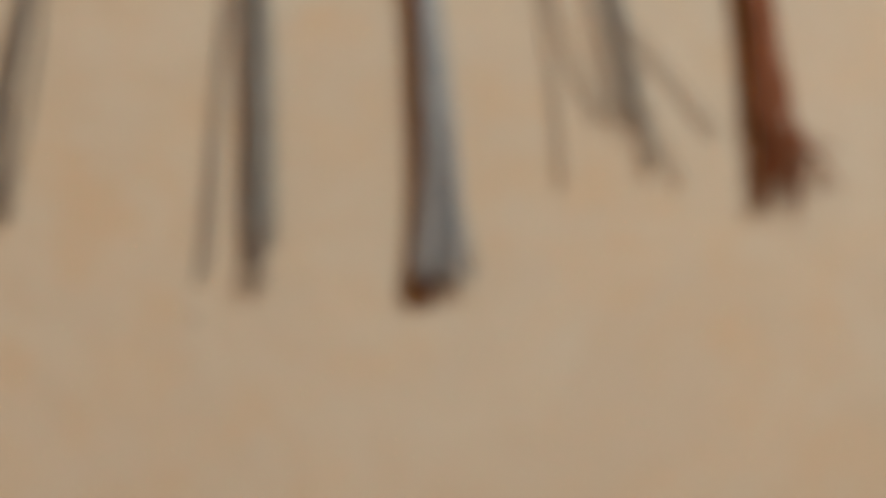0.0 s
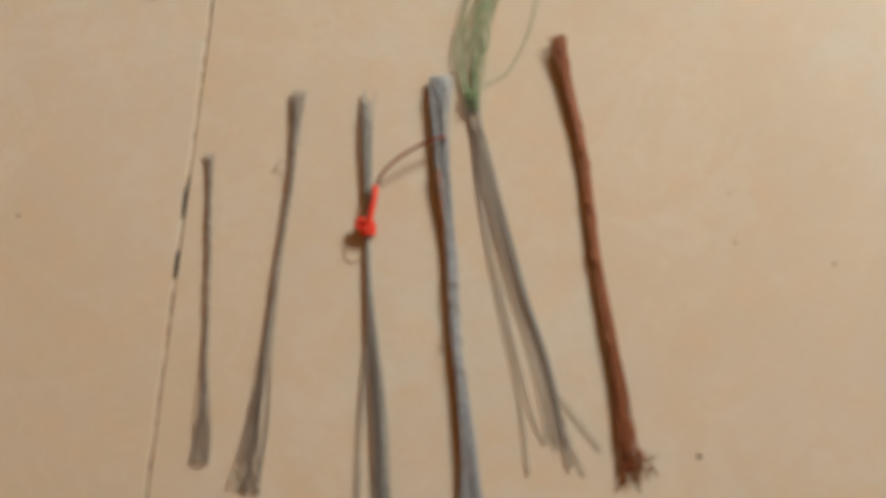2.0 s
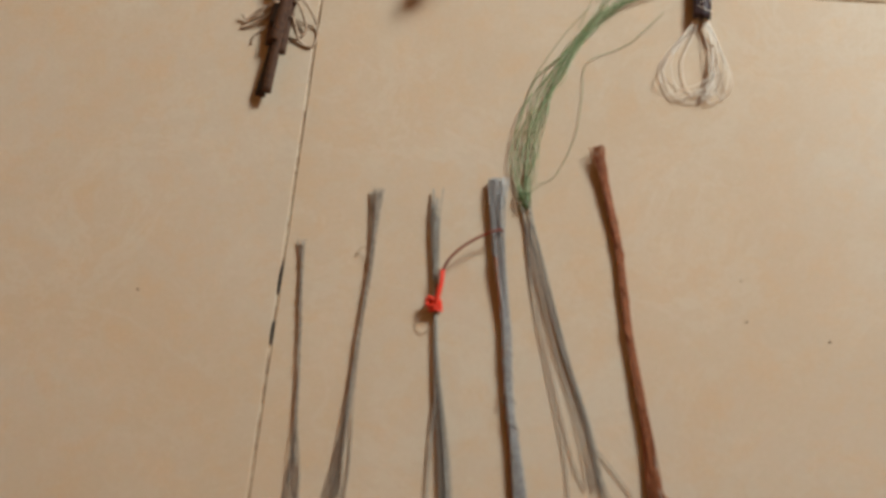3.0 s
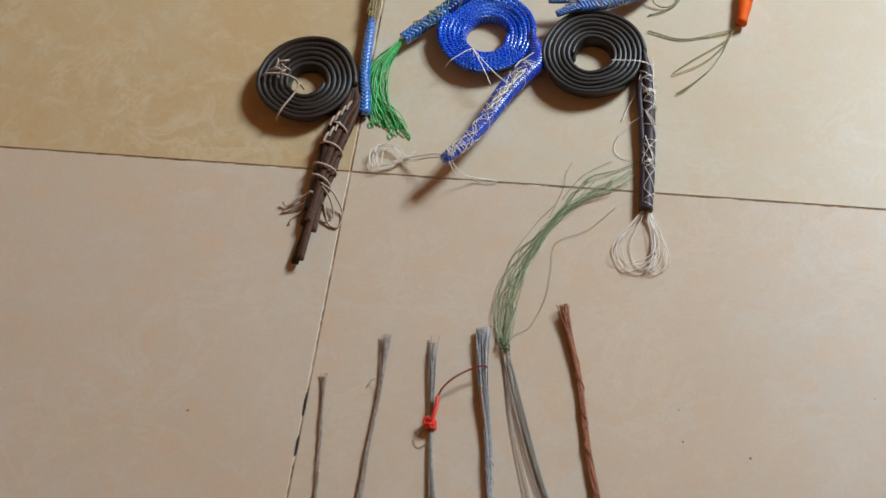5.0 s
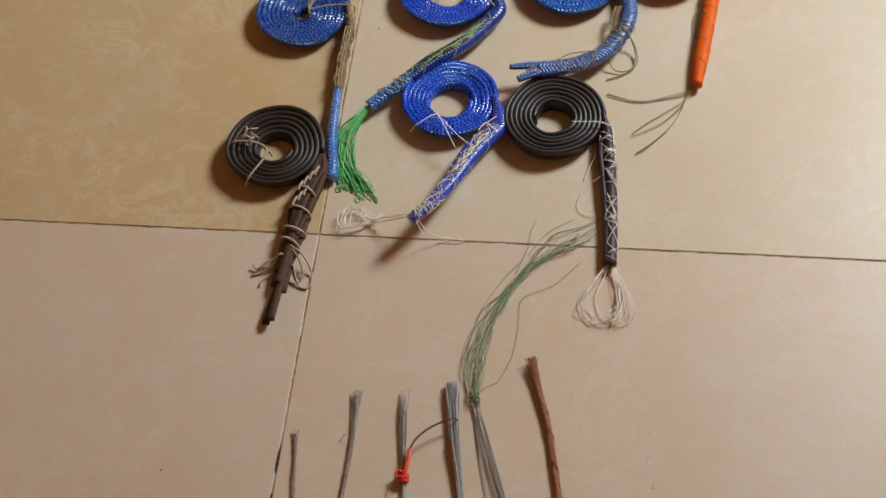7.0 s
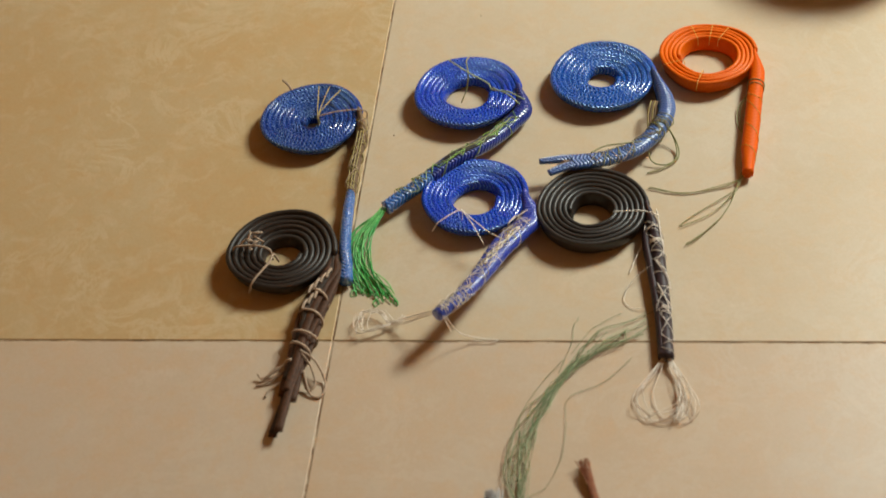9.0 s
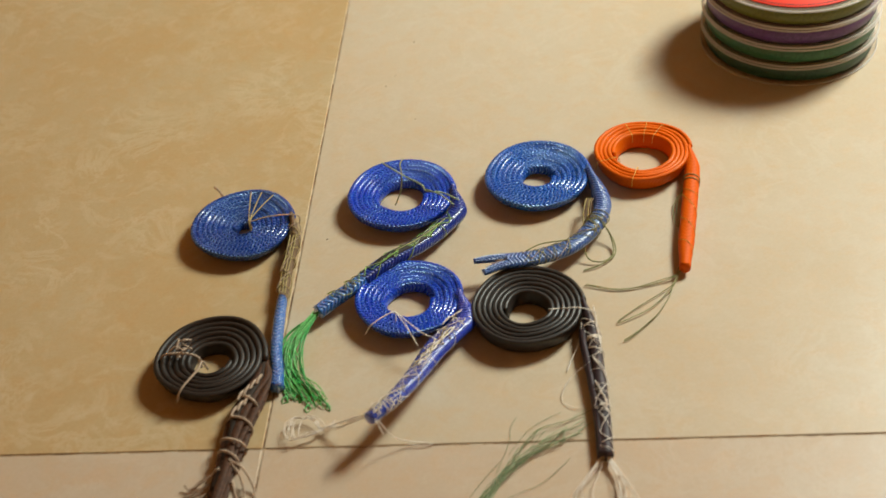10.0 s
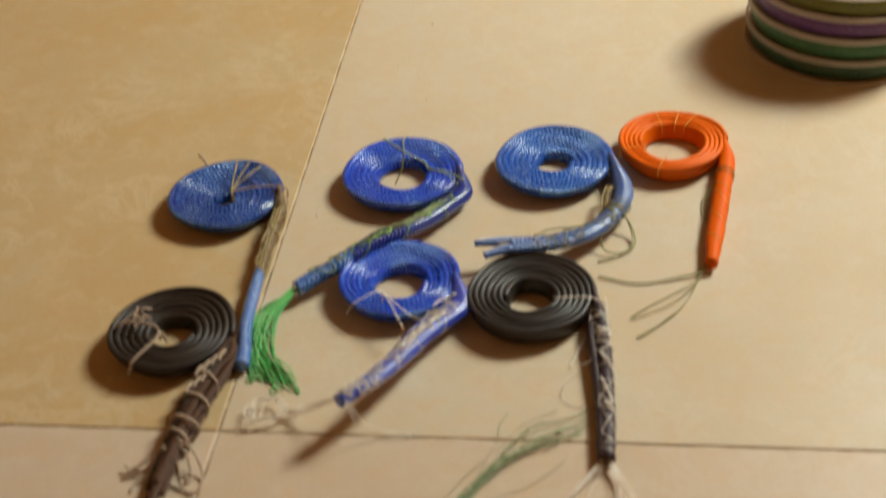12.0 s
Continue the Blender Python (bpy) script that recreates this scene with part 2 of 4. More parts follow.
def panel_material():
    """Black print with a grey woven pattern."""
    m, t, p = nodes_of("label_black")
    ch = t.nodes.new("ShaderNodeTexChecker")
    ch.inputs["Scale"].default_value = 620.0
    ch.inputs["Color1"].default_value, ch.inputs["Color2"].default_value = (0.015, 0.013, 0.013, 1), (0.07, 0.065, 0.06, 1)
    link(t, coords(t), ch.inputs["Vector"])
    link(t, ch.outputs[0], p.inputs["Base Color"])
    p.inputs["Roughness"].default_value = 0.5
    return m


MAT_LABEL_PANEL = panel_material()
MAT_LABEL_BLACK = plain_material("label_black", (0.025, 0.022, 0.022), 0.5, 0, 0.3, 60.0)
MAT_INK_PINK = plain_material("ink_pink", (0.80, 0.42, 0.36), 0.5, 0, 0.1, 60.0)
MAT_INK_WHITE = plain_material("ink_white", (0.80, 0.76, 0.72), 0.4, 0, 0.05, 60.0)
MAT_INK_YELLOW = plain_material("ink_yellow", (0.85, 0.50, 0.03), 0.5, 0, 0.08, 60.0)
MAT_INK_BLUE = plain_material("ink_blue", (0.10, 0.12, 0.42), 0.5, 0, 0.1, 60.0)
MAT_INK_CREAM = plain_material("ink_cream", (0.78, 0.62, 0.40), 0.5, 0, 0.08, 60.0)
MAT_LINE_OLIVE = plain_material("line_olive", (0.13, 0.14, 0.015), 0.4, 0, 0.3, 900.0, 0.2)
MAT_LINE_PURPLE = plain_material("line_purple", (0.12, 0.05, 0.20), 0.4, 0, 0.3, 900.0, 0.2)
MAT_LINE_GREEN = plain_material("line_green", (0.04, 0.15, 0.065), 0.4, 0, 0.3, 900.0, 0.2)
MAT_LINE_DARK = plain_material("line_dark_green", (0.035, 0.10, 0.06), 0.4, 0, 0.3, 900.0, 0.2)
MAT_CRUMB = plain_material("crumb", (0.22, 0.14, 0.085), 0.8, 0, 0.4, 900.0)


def grout_material():
    m, t, p = nodes_of("grout")
    v = coords(t)
    n = noise_of(t, v, 75.0, 4.0, 0.7)
    col = ramp_of(t, n, [(0.36, (0.06, 0.03, 0.018)), (0.47, (0.27, 0.16, 0.09)), (0.60, (0.55, 0.44, 0.32))])
    link(t, col, p.inputs["Base Color"])
    p.inputs["Roughness"].default_value = 0.9
    bump_of(t, p, noise_of(t, v, 900.0, 3.0), 0.5, 0.0005)
    return m


MAT_GROUT = grout_material()


# ---- mesh helpers ----
def mesh_object(name, bm, material, smooth=True):
    me = bpy.data.meshes.new(name)
    bm.to_mesh(me)
    bm.free()
    if smooth:
        for f in me.polygons:
            f.use_smooth = True
    me.materials.append(material)
    return new(name, me)


def part(name, bm, material, parent, label="", smooth=True):
    ob = mesh_object(name, bm, material, smooth)
    ob.parent = parent
    if label:
        ob["label"] = label
    return ob


def thing(name, label, category, group="", at=(0, 0, 0)):
    ob = new(name)
    ob.empty_display_size = 0.005
    ob.location = at
    return tagged(ob, label, category, group)


def box(bm, x0, x1, y0, y1, z0, z1):
    v = [bm.verts.new((x, y, z)) for z in (z0, z1) for y in (y0, y1) for x in (x0, x1)]
    for q in ((0, 2, 3, 1), (4, 5, 7, 6), (0, 1, 5, 4), (2, 6, 7, 3), (0, 4, 6, 2), (1, 3, 7, 5)):
        bm.faces.new([v[i] for i in q])


def spline(pts, n):
    """n points evenly along a smooth curve through pts."""
    P = [Vector(p) for p in pts]
    P = [P[0] * 2 - P[1]] + P + [P[-1] * 2 - P[-2]]
    out = []
    for i in range(1, len(P) - 2):
        a, b, c, d = P[i - 1:i + 3]
        for k in range(24):
            u = k / 24
            out.append(0.5 * (2 * b + (c - a) * u + (2 * a - 5 * b + 4 * c - d) * u * u + (3 * b - a - 3 * c + d) * u ** 3))
    out.append(P[-2].copy())
    return resample(out, n)


def resample(pts, n):
    d = [0.0]
    for a, b in zip(pts, pts[1:]):
        d.append(d[-1] + (b - a).length)
    out, j = [], 0
    for i in range(n):
        s = d[-1] * i / (n - 1)
        while j < len(d) - 2 and d[j + 1] < s:
            j += 1
        w = d[j + 1] - d[j]
        out.append(pts[j].lerp(pts[j + 1], (s - d[j]) / w if w > 1e-12 else 0.0))
    return out


def frames_along(pts):
    """Sideways and upward unit vectors at each point, with up kept close to the world's."""
    out = []
    for i, p in enumerate(pts):
        t = (pts[min(i + 1, len(pts) - 1)] - pts[max(i - 1, 0)])
        t = t.normalized() if t.length > 1e-12 else Vector((0, 1, 0))
        side = t.cross(Vector((0, 0, 1)))
        side = side.normalized() if side.length > 1e-4 else Vector((1, 0, 0))
        out.append((side, side.cross(t).normalized()))
    return out


def sweep(bm, pts, half_w, half_h=None, sides=6, power=1.0, tilt=0.0):
    """A tube along pts. half_w and half_h: numbers or functions of 0..1. power under 1 squares the section. UV: metres along, turns round."""
    uvl = bm.loops.layers.uv.verify()
    fr = frames_along(pts)
    rings, s, run = [], 0.0, []
    n = len(pts)
    for i, (p, (side, up)) in enumerate(zip(pts, fr)):
        u = i / (n - 1)
        lean = tilt(u) if callable(tilt) else tilt
        if lean:
            side, up = side * math.cos(lean) - up * math.sin(lean), up * math.cos(lean) + side * math.sin(lean)
        a = half_w(u) if callable(half_w) else half_w
        b = a if half_h is None else (half_h(u) if callable(half_h) else half_h)
        if i:
            s += (pts[i] - pts[i - 1]).length
        run.append(s)
        ring = []
        for k in range(sides):
            c, d = math.cos(2 * math.pi * k / sides), math.sin(2 * math.pi * k / sides)
            c, d = math.copysign(abs(c) ** power, c), math.copysign(abs(d) ** power, d)
            ring.append(bm.verts.new(p + side * (a * c) + up * (b * d)))
        rings.append(ring)
    for i in range(n - 1):
        for k in range(sides):
            k2 = (k + 1) % sides
            f = bm.faces.new((rings[i][k], rings[i][k2], rings[i + 1][k2], rings[i + 1][k]))
            for lp, uv in zip(f.loops, ((run[i], k / sides), (run[i], (k + 1) / sides), (run[i + 1], (k + 1) / sides), (run[i + 1], k / sides))):
                lp[uvl].uv = uv
    bm.faces.new(list(reversed(rings[0])))
    bm.faces.new(rings[-1])


def taper(*stops):
    """A function of 0..1 through (place, value) pairs."""
    xs, ys = [s[0] for s in stops], [s[1] for s in stops]
    return lambda u: float(np.interp(u, xs, ys))


def cylinder(bm, cx, cy, r, z0, z1, n=64, r_in=0.0, bevel=0.0):
    """A turned disc or ring with softened rims."""
    prof = [(r, z0 + bevel), (r, z1 - bevel), (r - bevel, z1)]
    prof += [(r_in, z1), (r_in, z0)] if r_in else []
    prof += [(r - bevel, z0)]
    rings = []
    for k in range(n):
        c, s = math.cos(2 * math.pi * k / n), math.sin(2 * math.pi * k / n)
        rings.append([bm.verts.new((cx + q * c, cy + q * s, z)) for q, z in prof])
    m = len(prof)
    for k in range(n):
        a, b = rings[k], rings[(k + 1) % n]
        for j in range(m if r_in else m - 1):
            j2 = (j + 1) % m
            if not r_in and (j, j2) == (2, 3):
                continue
            bm.faces.new((a[j], b[j], b[j2], a[j2]))
    if not r_in:
        bm.faces.new([q[2] for q in rings])
        bm.faces.new([q[3] for q in reversed(rings)])
    bmesh.ops.recalc_face_normals(bm, faces=bm.faces)


# ---- the room ----
SHEAR = 0.0175                           # the tiles' cross joints lean by one degree
SIZE, GAP = 0.40, 0.0006
floor_bm = bmesh.new()
box(floor_bm, ROOM[0] - 0.12, ROOM[1] + 0.12, ROOM[2] - 0.12, ROOM[3] + 0.12, -0.12, -0.0004)
floor = tagged(mesh_object("floor", floor_bm, MAT_GROUT, False), "tiled floor with thin stained grout joints", "floor", kind="structure")


# Unseen walls, added to close the room and shape the fill light.
def wall(name, x0, x1, y0, y1, label):
    bm = bmesh.new()
    box(bm, x0, x1, y0, y1, -0.0005, ROOM[4])
    return tagged(mesh_object(name, bm, MAT_WALL, False), label, "wall", kind="structure")


X0, X1, Y0, Y1, Z1 = ROOM
wall("wall_west", X0 - 0.12, X0, Y0, Y1, "unseen warm cream wall that bounces fill light")
wall("wall_north", X0 - 0.12, X1 + 0.12, Y1, Y1 + 0.12, "unseen warm cream wall that bounces fill light")
wall("wall_south", X0 - 0.12, X1 + 0.12, Y0 - 0.12, Y0, "unseen warm cream wall that bounces fill light")
east = bmesh.new()
box(east, X1, X1 + 0.12, Y0, WIN[0], -0.0005, Z1)
box(east, X1, X1 + 0.12, WIN[1], Y1, -0.0005, Z1)
box(east, X1, X1 + 0.12, WIN[0], WIN[1], -0.0005, WIN[2])
box(east, X1, X1 + 0.12, WIN[0], WIN[1], WIN[3], Z1)
tagged(mesh_object("wall_east", east, MAT_WALL, False), "unseen warm cream wall with window, bounces fill light", "wall", kind="structure")
ceil = bmesh.new()
box(ceil, X0 - 0.12, X1 + 0.12, Y0 - 0.12, Y1 + 0.12, Z1, Z1 + 0.1)
tagged(mesh_object("ceiling", ceil, MAT_CEIL, False), "unseen warm cream ceiling that bounces fill light", "ceiling", kind="structure")
window = tagged(thing("window_1", "open wooden window in the wall", "window"), kind="structure")
for y0, y1, z0, z1 in ((WIN[0], WIN[1], WIN[2], WIN[2] + 0.03), (WIN[0], WIN[1], WIN[3] - 0.03, WIN[3]),
                       (WIN[0], WIN[0] + 0.03, WIN[2] + 0.03, WIN[3] - 0.03), (WIN[1] - 0.03, WIN[1], WIN[2] + 0.03, WIN[3] - 0.03)):
    bm = bmesh.new()
    box(bm, X1 + 0.03, X1 + 0.09, y0 + 0.001, y1 - 0.001, z0 + 0.001, z1 - 0.001)
    part("window_frame", bm, MAT_FRAME, window, smooth=False)


# ---- coiled sleeves ----
COIL_LABELS = "coiled sleeves on the floor"


def spiral(cx, cy, r_in, r_out, turns, end_angle, half_h):
    """A flat clockwise winding that ends at end_angle (degrees) on the outside."""
    n = int(turns * 64)
    out = []
    for i in range(n + 1):
        u = i / n
        a = radians(end_angle) + (1 - u) * turns * 2 * math.pi
        r = r_in + (r_out - r_in) * u
        wob = 1 + 0.012 * math.sin(3 * a + cx * 90) + 0.008 * math.sin(5 * a + cy * 70)
        out.append(Vector((cx + r * wob * math.cos(a), cy + r * wob * math.sin(a), half_h(u) + 0.00025 * (1 + math.sin(2.3 * a + cx * 50)))))
    return out


def coil(name, label, cx, cy, r_in, r_out, turns, strip, mat, end_angle=0.0, power=0.6, fill=0.60, lean=(12, 26), lift=0.0023, group=COIL_LABELS):
    """A flat strip wound on edge into a shallow bowl: each turn leans outwards, the outer turns ride up a little."""
    root = thing(name, label, "coiled sleeve", group)
    pitch = (r_out - r_in) / turns
    half, tall = pitch * fill, strip / 2
    tip_out = lambda u: radians(lean[0] + (lean[1] - lean[0]) * u ** 0.7)
    top = lambda u: tall * math.sin(tip_out(u)) + half * 0.6
    rise = lambda u: tall * math.cos(tip_out(u)) + half * math.sin(tip_out(u)) * 0.8 + lift * u ** 1.5
    pts = spiral(cx, cy, r_in + half, r_out, turns, end_angle, rise)
    for i, q in enumerate(pts):
        u = i / (len(pts) - 1)
        d = Vector((q.x - cx, q.y - cy, 0))
        q -= d.normalized() * min(top(u), d.length * 0.75)
    bm = bmesh.new()
    sweep(bm, pts, half, tall, 14, power, lambda u: -tip_out(u))
    part("coil", bm, mat, root)
    return root, pts[-1]


def sleeve(root, pts, half_w, half_h, mat, label="", name="sleeve", n=60, sides=14):
    path = spline(pts, n)
    bm = bmesh.new()
    sweep(bm, path, half_w, half_h, sides)
    part(name, bm, mat, root, label)
    return path


def thread(root, pts, r, mat, name="thread", label="", n=40, sides=5):
    bm = bmesh.new()
    sweep(bm, spline(pts, n), r, None, sides)
    return part(name, bm, mat, root, label)


def lashing(root, path, half_w, half_h, turns, r, mat, span=(0.0, 1.0), jitter=0.25, name="lashing", label="", seed=1, lift=0.0, slack=0.0, sense=1):
    """A thread wound unevenly round a sleeve."""
    rnd = random.Random(seed)
    fr = frames_along(path)
    n = int(turns * 18)
    phase = [rnd.uniform(-jitter, jitter) for _ in range(int(turns) + 3)]
    pts = []
    for i in range(n + 1):
        u = i / n
        k = u * turns
        j = int(k)
        slip = phase[j] + (phase[j + 1] - phase[j]) * (k - j)
        s = span[0] + (span[1] - span[0]) * min(max(u + slip / turns * math.sin(k * 2.1), 0), 1)
        x = s * (len(path) - 1)
        i0 = min(int(x), len(path) - 2)
        p = path[i0].lerp(path[i0 + 1], x - i0)
        side, up = fr[i0]
        a = half_w(s) if callable(half_w) else half_w
        b = half_h(s) if callable(half_h) else half_h
        ang = sense * 2 * math.pi * k
        loose = slack * max(0.0, math.sin(k * 3.7 + seed)) * (0.5 + 0.5 * math.sin(k * 1.9 + seed * 2))
        q = p + side * ((a + r + loose) * math.cos(ang)) + up * ((b + r + loose * .5) * math.sin(ang) + lift)
        q.z = max(q.z, r)
        pts.append(q)
    bm = bmesh.new()
    sweep(bm, pts, r, None, 5)
    part(name, bm, mat, root, label)


def tangle(root, path, half_w, half_h, span, count, r, mats, seed=1, spread=70, stitches=9, name="lacing", label="", loose=.0005):
    """Loose stitches that wander to and fro over the top of a sleeve."""
    rnd = random.Random(seed)
    fr = frames_along(path)
    for k in range(count):
        keys, way = [], rnd.choice((-1, 1))
        for i in range(stitches + 1):
            s = span[0] + (span[1] - span[0]) * min(max((i + rnd.uniform(-.9, .9)) / stitches, 0), 1)
            keys.append((s, way * rnd.uniform(.25, 1.0) * radians(spread), rnd.uniform(0, loose)))
            if rnd.random() < .8:
                way = -way
        pts = []
        for (s0, a0, l0), (s1, a1, l1) in zip(keys, keys[1:]):
            for j in range(7):
                w = j / 7
                w = w * w * (3 - 2 * w)
                s, ang, off = s0 + (s1 - s0) * w, a0 + (a1 - a0) * w, l0 + (l1 - l0) * w
                x = s * (len(path) - 1)
                i0 = min(int(x), len(path) - 2)
                p = path[i0].lerp(path[i0 + 1], x - i0)
                side, up = fr[i0]
                a = half_w(s) if callable(half_w) else half_w
                b = half_h(s) if callable(half_h) else half_h
                q = p + side * ((a + r + off) * math.sin(ang)) + up * ((b + r + off) * math.cos(ang))
                q.z = max(q.z, r)
                pts.append(q)
        bm = bmesh.new()
        sweep(bm, pts, r, None, 5)
        part(name, bm, mats[k % len(mats)], root, label if k == 0 else "")


def strands(root, base, ends, bulge, r, mat, name="strand", loops=False, seed=3, label="", n=26):
    """Loose threads from base to each end, lying on the floor, some with a small loop at the tip."""
    rnd = random.Random(seed)
    for e in ends:
        b, e = Vector(base), Vector(e)
        d = e - b
        side = Vector((-d.y, d.x, 0)).normalized()
        pts = [b + Vector((rnd.uniform(-.001, .001), rnd.uniform(-.0005, .0005), rnd.uniform(-.0008, .0008)))]
        for u in (0.3, 0.6, 0.85):
            q = b + d * u + side * (bulge * math.sin(math.pi * u) + rnd.uniform(-.0020, .0020))
            q.z = b.z * (1 - u) ** 2 + rnd.uniform(r, r + 0.0016)
            pts.append(q)
        pts.append(Vector((e.x, e.y, r + 0.0003)))
        if loops and rnd.random() < 0.5:
            t, tip = d.normalized(), pts[-1]
            w = rnd.uniform(.0007, .0014)
            pts += [tip + t * .0014 + side * w, tip + t * .0032 + side * w * .6, tip + t * .0034 - side * w * .6, tip + t * .0015 - side * w, tip + Vector((0, 0, .0004))]
        thread(root, pts, r, mat, name, label, n)


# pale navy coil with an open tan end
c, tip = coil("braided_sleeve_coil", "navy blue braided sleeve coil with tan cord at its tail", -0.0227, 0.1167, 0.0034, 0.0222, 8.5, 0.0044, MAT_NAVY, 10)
p = sleeve(c, [tip, (0.0000, 0.1085, 0.0044), (-0.0010, 0.0985, 0.0040), (-0.0014, 0.0860, 0.0036), (-0.0013, 0.0720, 0.0034)], taper((0, .0012), (.3, .0022), (1, .0020)), taper((0, .0042), (.3, .0030), (1, .0024)), MAT_CORE, "worn brown cord core", "cord_core")
lashing(c, p, .0024, .0032, 6, .00016, MAT_GOLD, (0.12, 1.0), 0.9, seed=4, label="straw-coloured thread", slack=.0004)
tangle(c, p, .0024, .0032, (0.10, 1.0), 2, .00017, (MAT_GOLD, MAT_TAN), 401, 75, 10)
for k, dx in enumerate((-0.0012, 0.0, 0.0011)):
    thread(c, [(dx - .0002, .1062, .0079), (dx - .0008, .0960, .0070), (dx - .0014, .0850, .0063), (dx - .0012, .0735, .0058)], .00024, MAT_GOLD, "cord_strand")
q = sleeve(c, [(-0.0013, 0.0735, 0.0035), (-0.0011, 0.0600, 0.0035), (-0.0003, 0.0450, 0.0034), (0.0014, 0.0350, 0.0033), (0.0022, 0.0262, 0.0032)], taper((0, .0019), (.25, .0023), (.8, .0023), (1, .0027)), taper((0, .0024), (1, .0025)), MAT_SKY, "pale blue see-through braid")
thread(c, [(-.0330, .1345, .0060), (-.0345, .1352, .0088), (-.0362, .1368, .0094), (-.0372, .1385, .0086)], .0005, MAT_TAN, "cord_end")
for a, b in (((-.0210, .1335, .0090), (-.0190, .1135, .0092)), ((-.0165, .1330, .0090), (-.0188, .1140, .0092)), ((-.0115, .1310, .0090), (-.0186, .1150, .0093))):
    thread(c, [a, ((a[0] + b[0]) / 2, (a[1] + b[1]) / 2, .0098), b, (b[0], b[1], .0040)], .00025, MAT_GOLD, "tie_thread")
thread(c, [(-.0188, .1140, .0093), (-.0100, .1165, .0098), (.0000, .1180, .0086), (.0006, .1180, .0040)], .0003, MAT_TAN, "tie_thread")

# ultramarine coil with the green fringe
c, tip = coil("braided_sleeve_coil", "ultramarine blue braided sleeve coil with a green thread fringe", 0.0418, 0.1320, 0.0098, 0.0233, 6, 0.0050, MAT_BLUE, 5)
W2, H2 = taper((0, .0012), (.2, .0038), (.6, .0036), (1, .0031)), taper((0, .0038), (.2, .0030), (1, .0028))
p = sleeve(c, [tip, (0.0655, 0.1215, 0.0052), (0.0610, 0.1125, 0.0056), (0.0545, 0.1030, 0.0062), (0.0475, 0.0950, 0.0074), (0.0383, 0.0872, 0.0080), (0.0300, 0.0790, 0.0070)], W2, H2, MAT_DEEP, "deep navy braid")
p2 = sleeve(c, [(0.0305, 0.0795, 0.0070), (0.0255, 0.0742, 0.0066), (0.0195, 0.0690, 0.0058), (0.0138, 0.0636, 0.0050)], .0029, .0029, MAT_SKY, "pale blue see-through braid")
# No slit is cut: a dark strip gives the shade inside it.
thread(c, [(0.0612, 0.1135, 0.0070), (0.0545, 0.1032, 0.0078), (0.0476, 0.0952, 0.0090), (0.0383, 0.0874, 0.0096), (0.0305, 0.0796, 0.0084)], taper((0, .0006), (.3, .0021), (.8, .0021), (1, .0008)), MAT_DARK, "open_slit", "dark strip standing in for the shaded slit")
lashing(c, p, W2, H2, 3, .00018, MAT_LIME, (0.40, 1.0), 0.9, seed=7, label="yellow-green thread", slack=.0006)
tangle(c, p, W2, H2, (0.28, 1.0), 2, .00018, (MAT_LIME_BRIGHT, MAT_SAGE), 402, 44, 14, "slit_lacing", "yellow-green thread", .0003)
for k in range(2):
    o = (k * 2 - 1) * .0008
    thread(c, [(.0605 + o, .1125 - o, .0086 - abs(o)), (.0548 - o, .1036 + o, .0095), (.0478 + o, .0954 - o, .0108 - abs(o)), (.0400 - o, .0887 + o, .0113), (.0330 + o, .0818 - o, .0102 - abs(o))], .00022, (MAT_LIME_BRIGHT, MAT_SAGE)[k % 2], "cord_strand")
tangle(c, p2, .0030, .0030, (0.0, 0.75), 2, .00016, (MAT_OLIVE, MAT_LIME), 403, 80, 6)
thread(c, [(.0605, .1120, .0084), (.0560, .1052, .0094), (.0515, .0994, .0100), (.0470, .0944, .0110), (.0420, .0902, .0114)], .00035, MAT_OLIVE, "cord_strand")
ends = [(0.0050 + 0.0009 * k + 0.0012 * math.sin(k * 2.2), 0.0260 - 0.0004 * k + 0.0022 * math.sin(k * 1.7), 0) for k in range(20)]
strands(c, (0.0133, 0.0632, 0.0050), ends, -0.0085, .00022, MAT_GREEN, "fringe_thread", True, 5)
strands(c, (0.0130, 0.0630, 0.0055), [(0.0060 + .0012 * k, 0.0225 + .0012 * (k % 3), 0) for k in range(13)], -0.0095, .00022, MAT_GREEN_PALE, "fringe_thread", False, 6)
strands(c, (0.0128, 0.0632, 0.0050), [(0.0040, 0.0285, 0)], -0.0105, .00022, MAT_OLIVE, "loose_thread", False, 9)
thread(c, [(.0415, .1530, .0085), (.0408, .1460, .0110), (.0420, .1385, .0108), (.0412, .1340, .0060), (.0390, .1300, .0020)], .0003, MAT_OLIVE, "tie_thread")
thread(c, [(.0330, .1480, .0107), (.0420, .1385, .0113), (.0505, .1320, .0106), (.0525, .1285, .0100), (.0590, .1260, .0110), (.0660, .1220, .0100)], .00034, MAT_SAGE, "tie_thread")
thread(c, [(.0525, .1292, .0104), (.0590, .1240, .0112), (.0640, .1190, .0100)], .0003, MAT_SAGE, "tie_thread")

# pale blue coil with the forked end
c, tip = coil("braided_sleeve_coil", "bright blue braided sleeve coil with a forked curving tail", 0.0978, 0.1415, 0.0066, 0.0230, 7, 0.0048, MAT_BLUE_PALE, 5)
W3, H3 = taper((0, .0012), (.2, .0036), (.6, .0036), (.9, .0040), (1, .0042)), taper((0, .0042), (.25, .0030), (1, .0018))
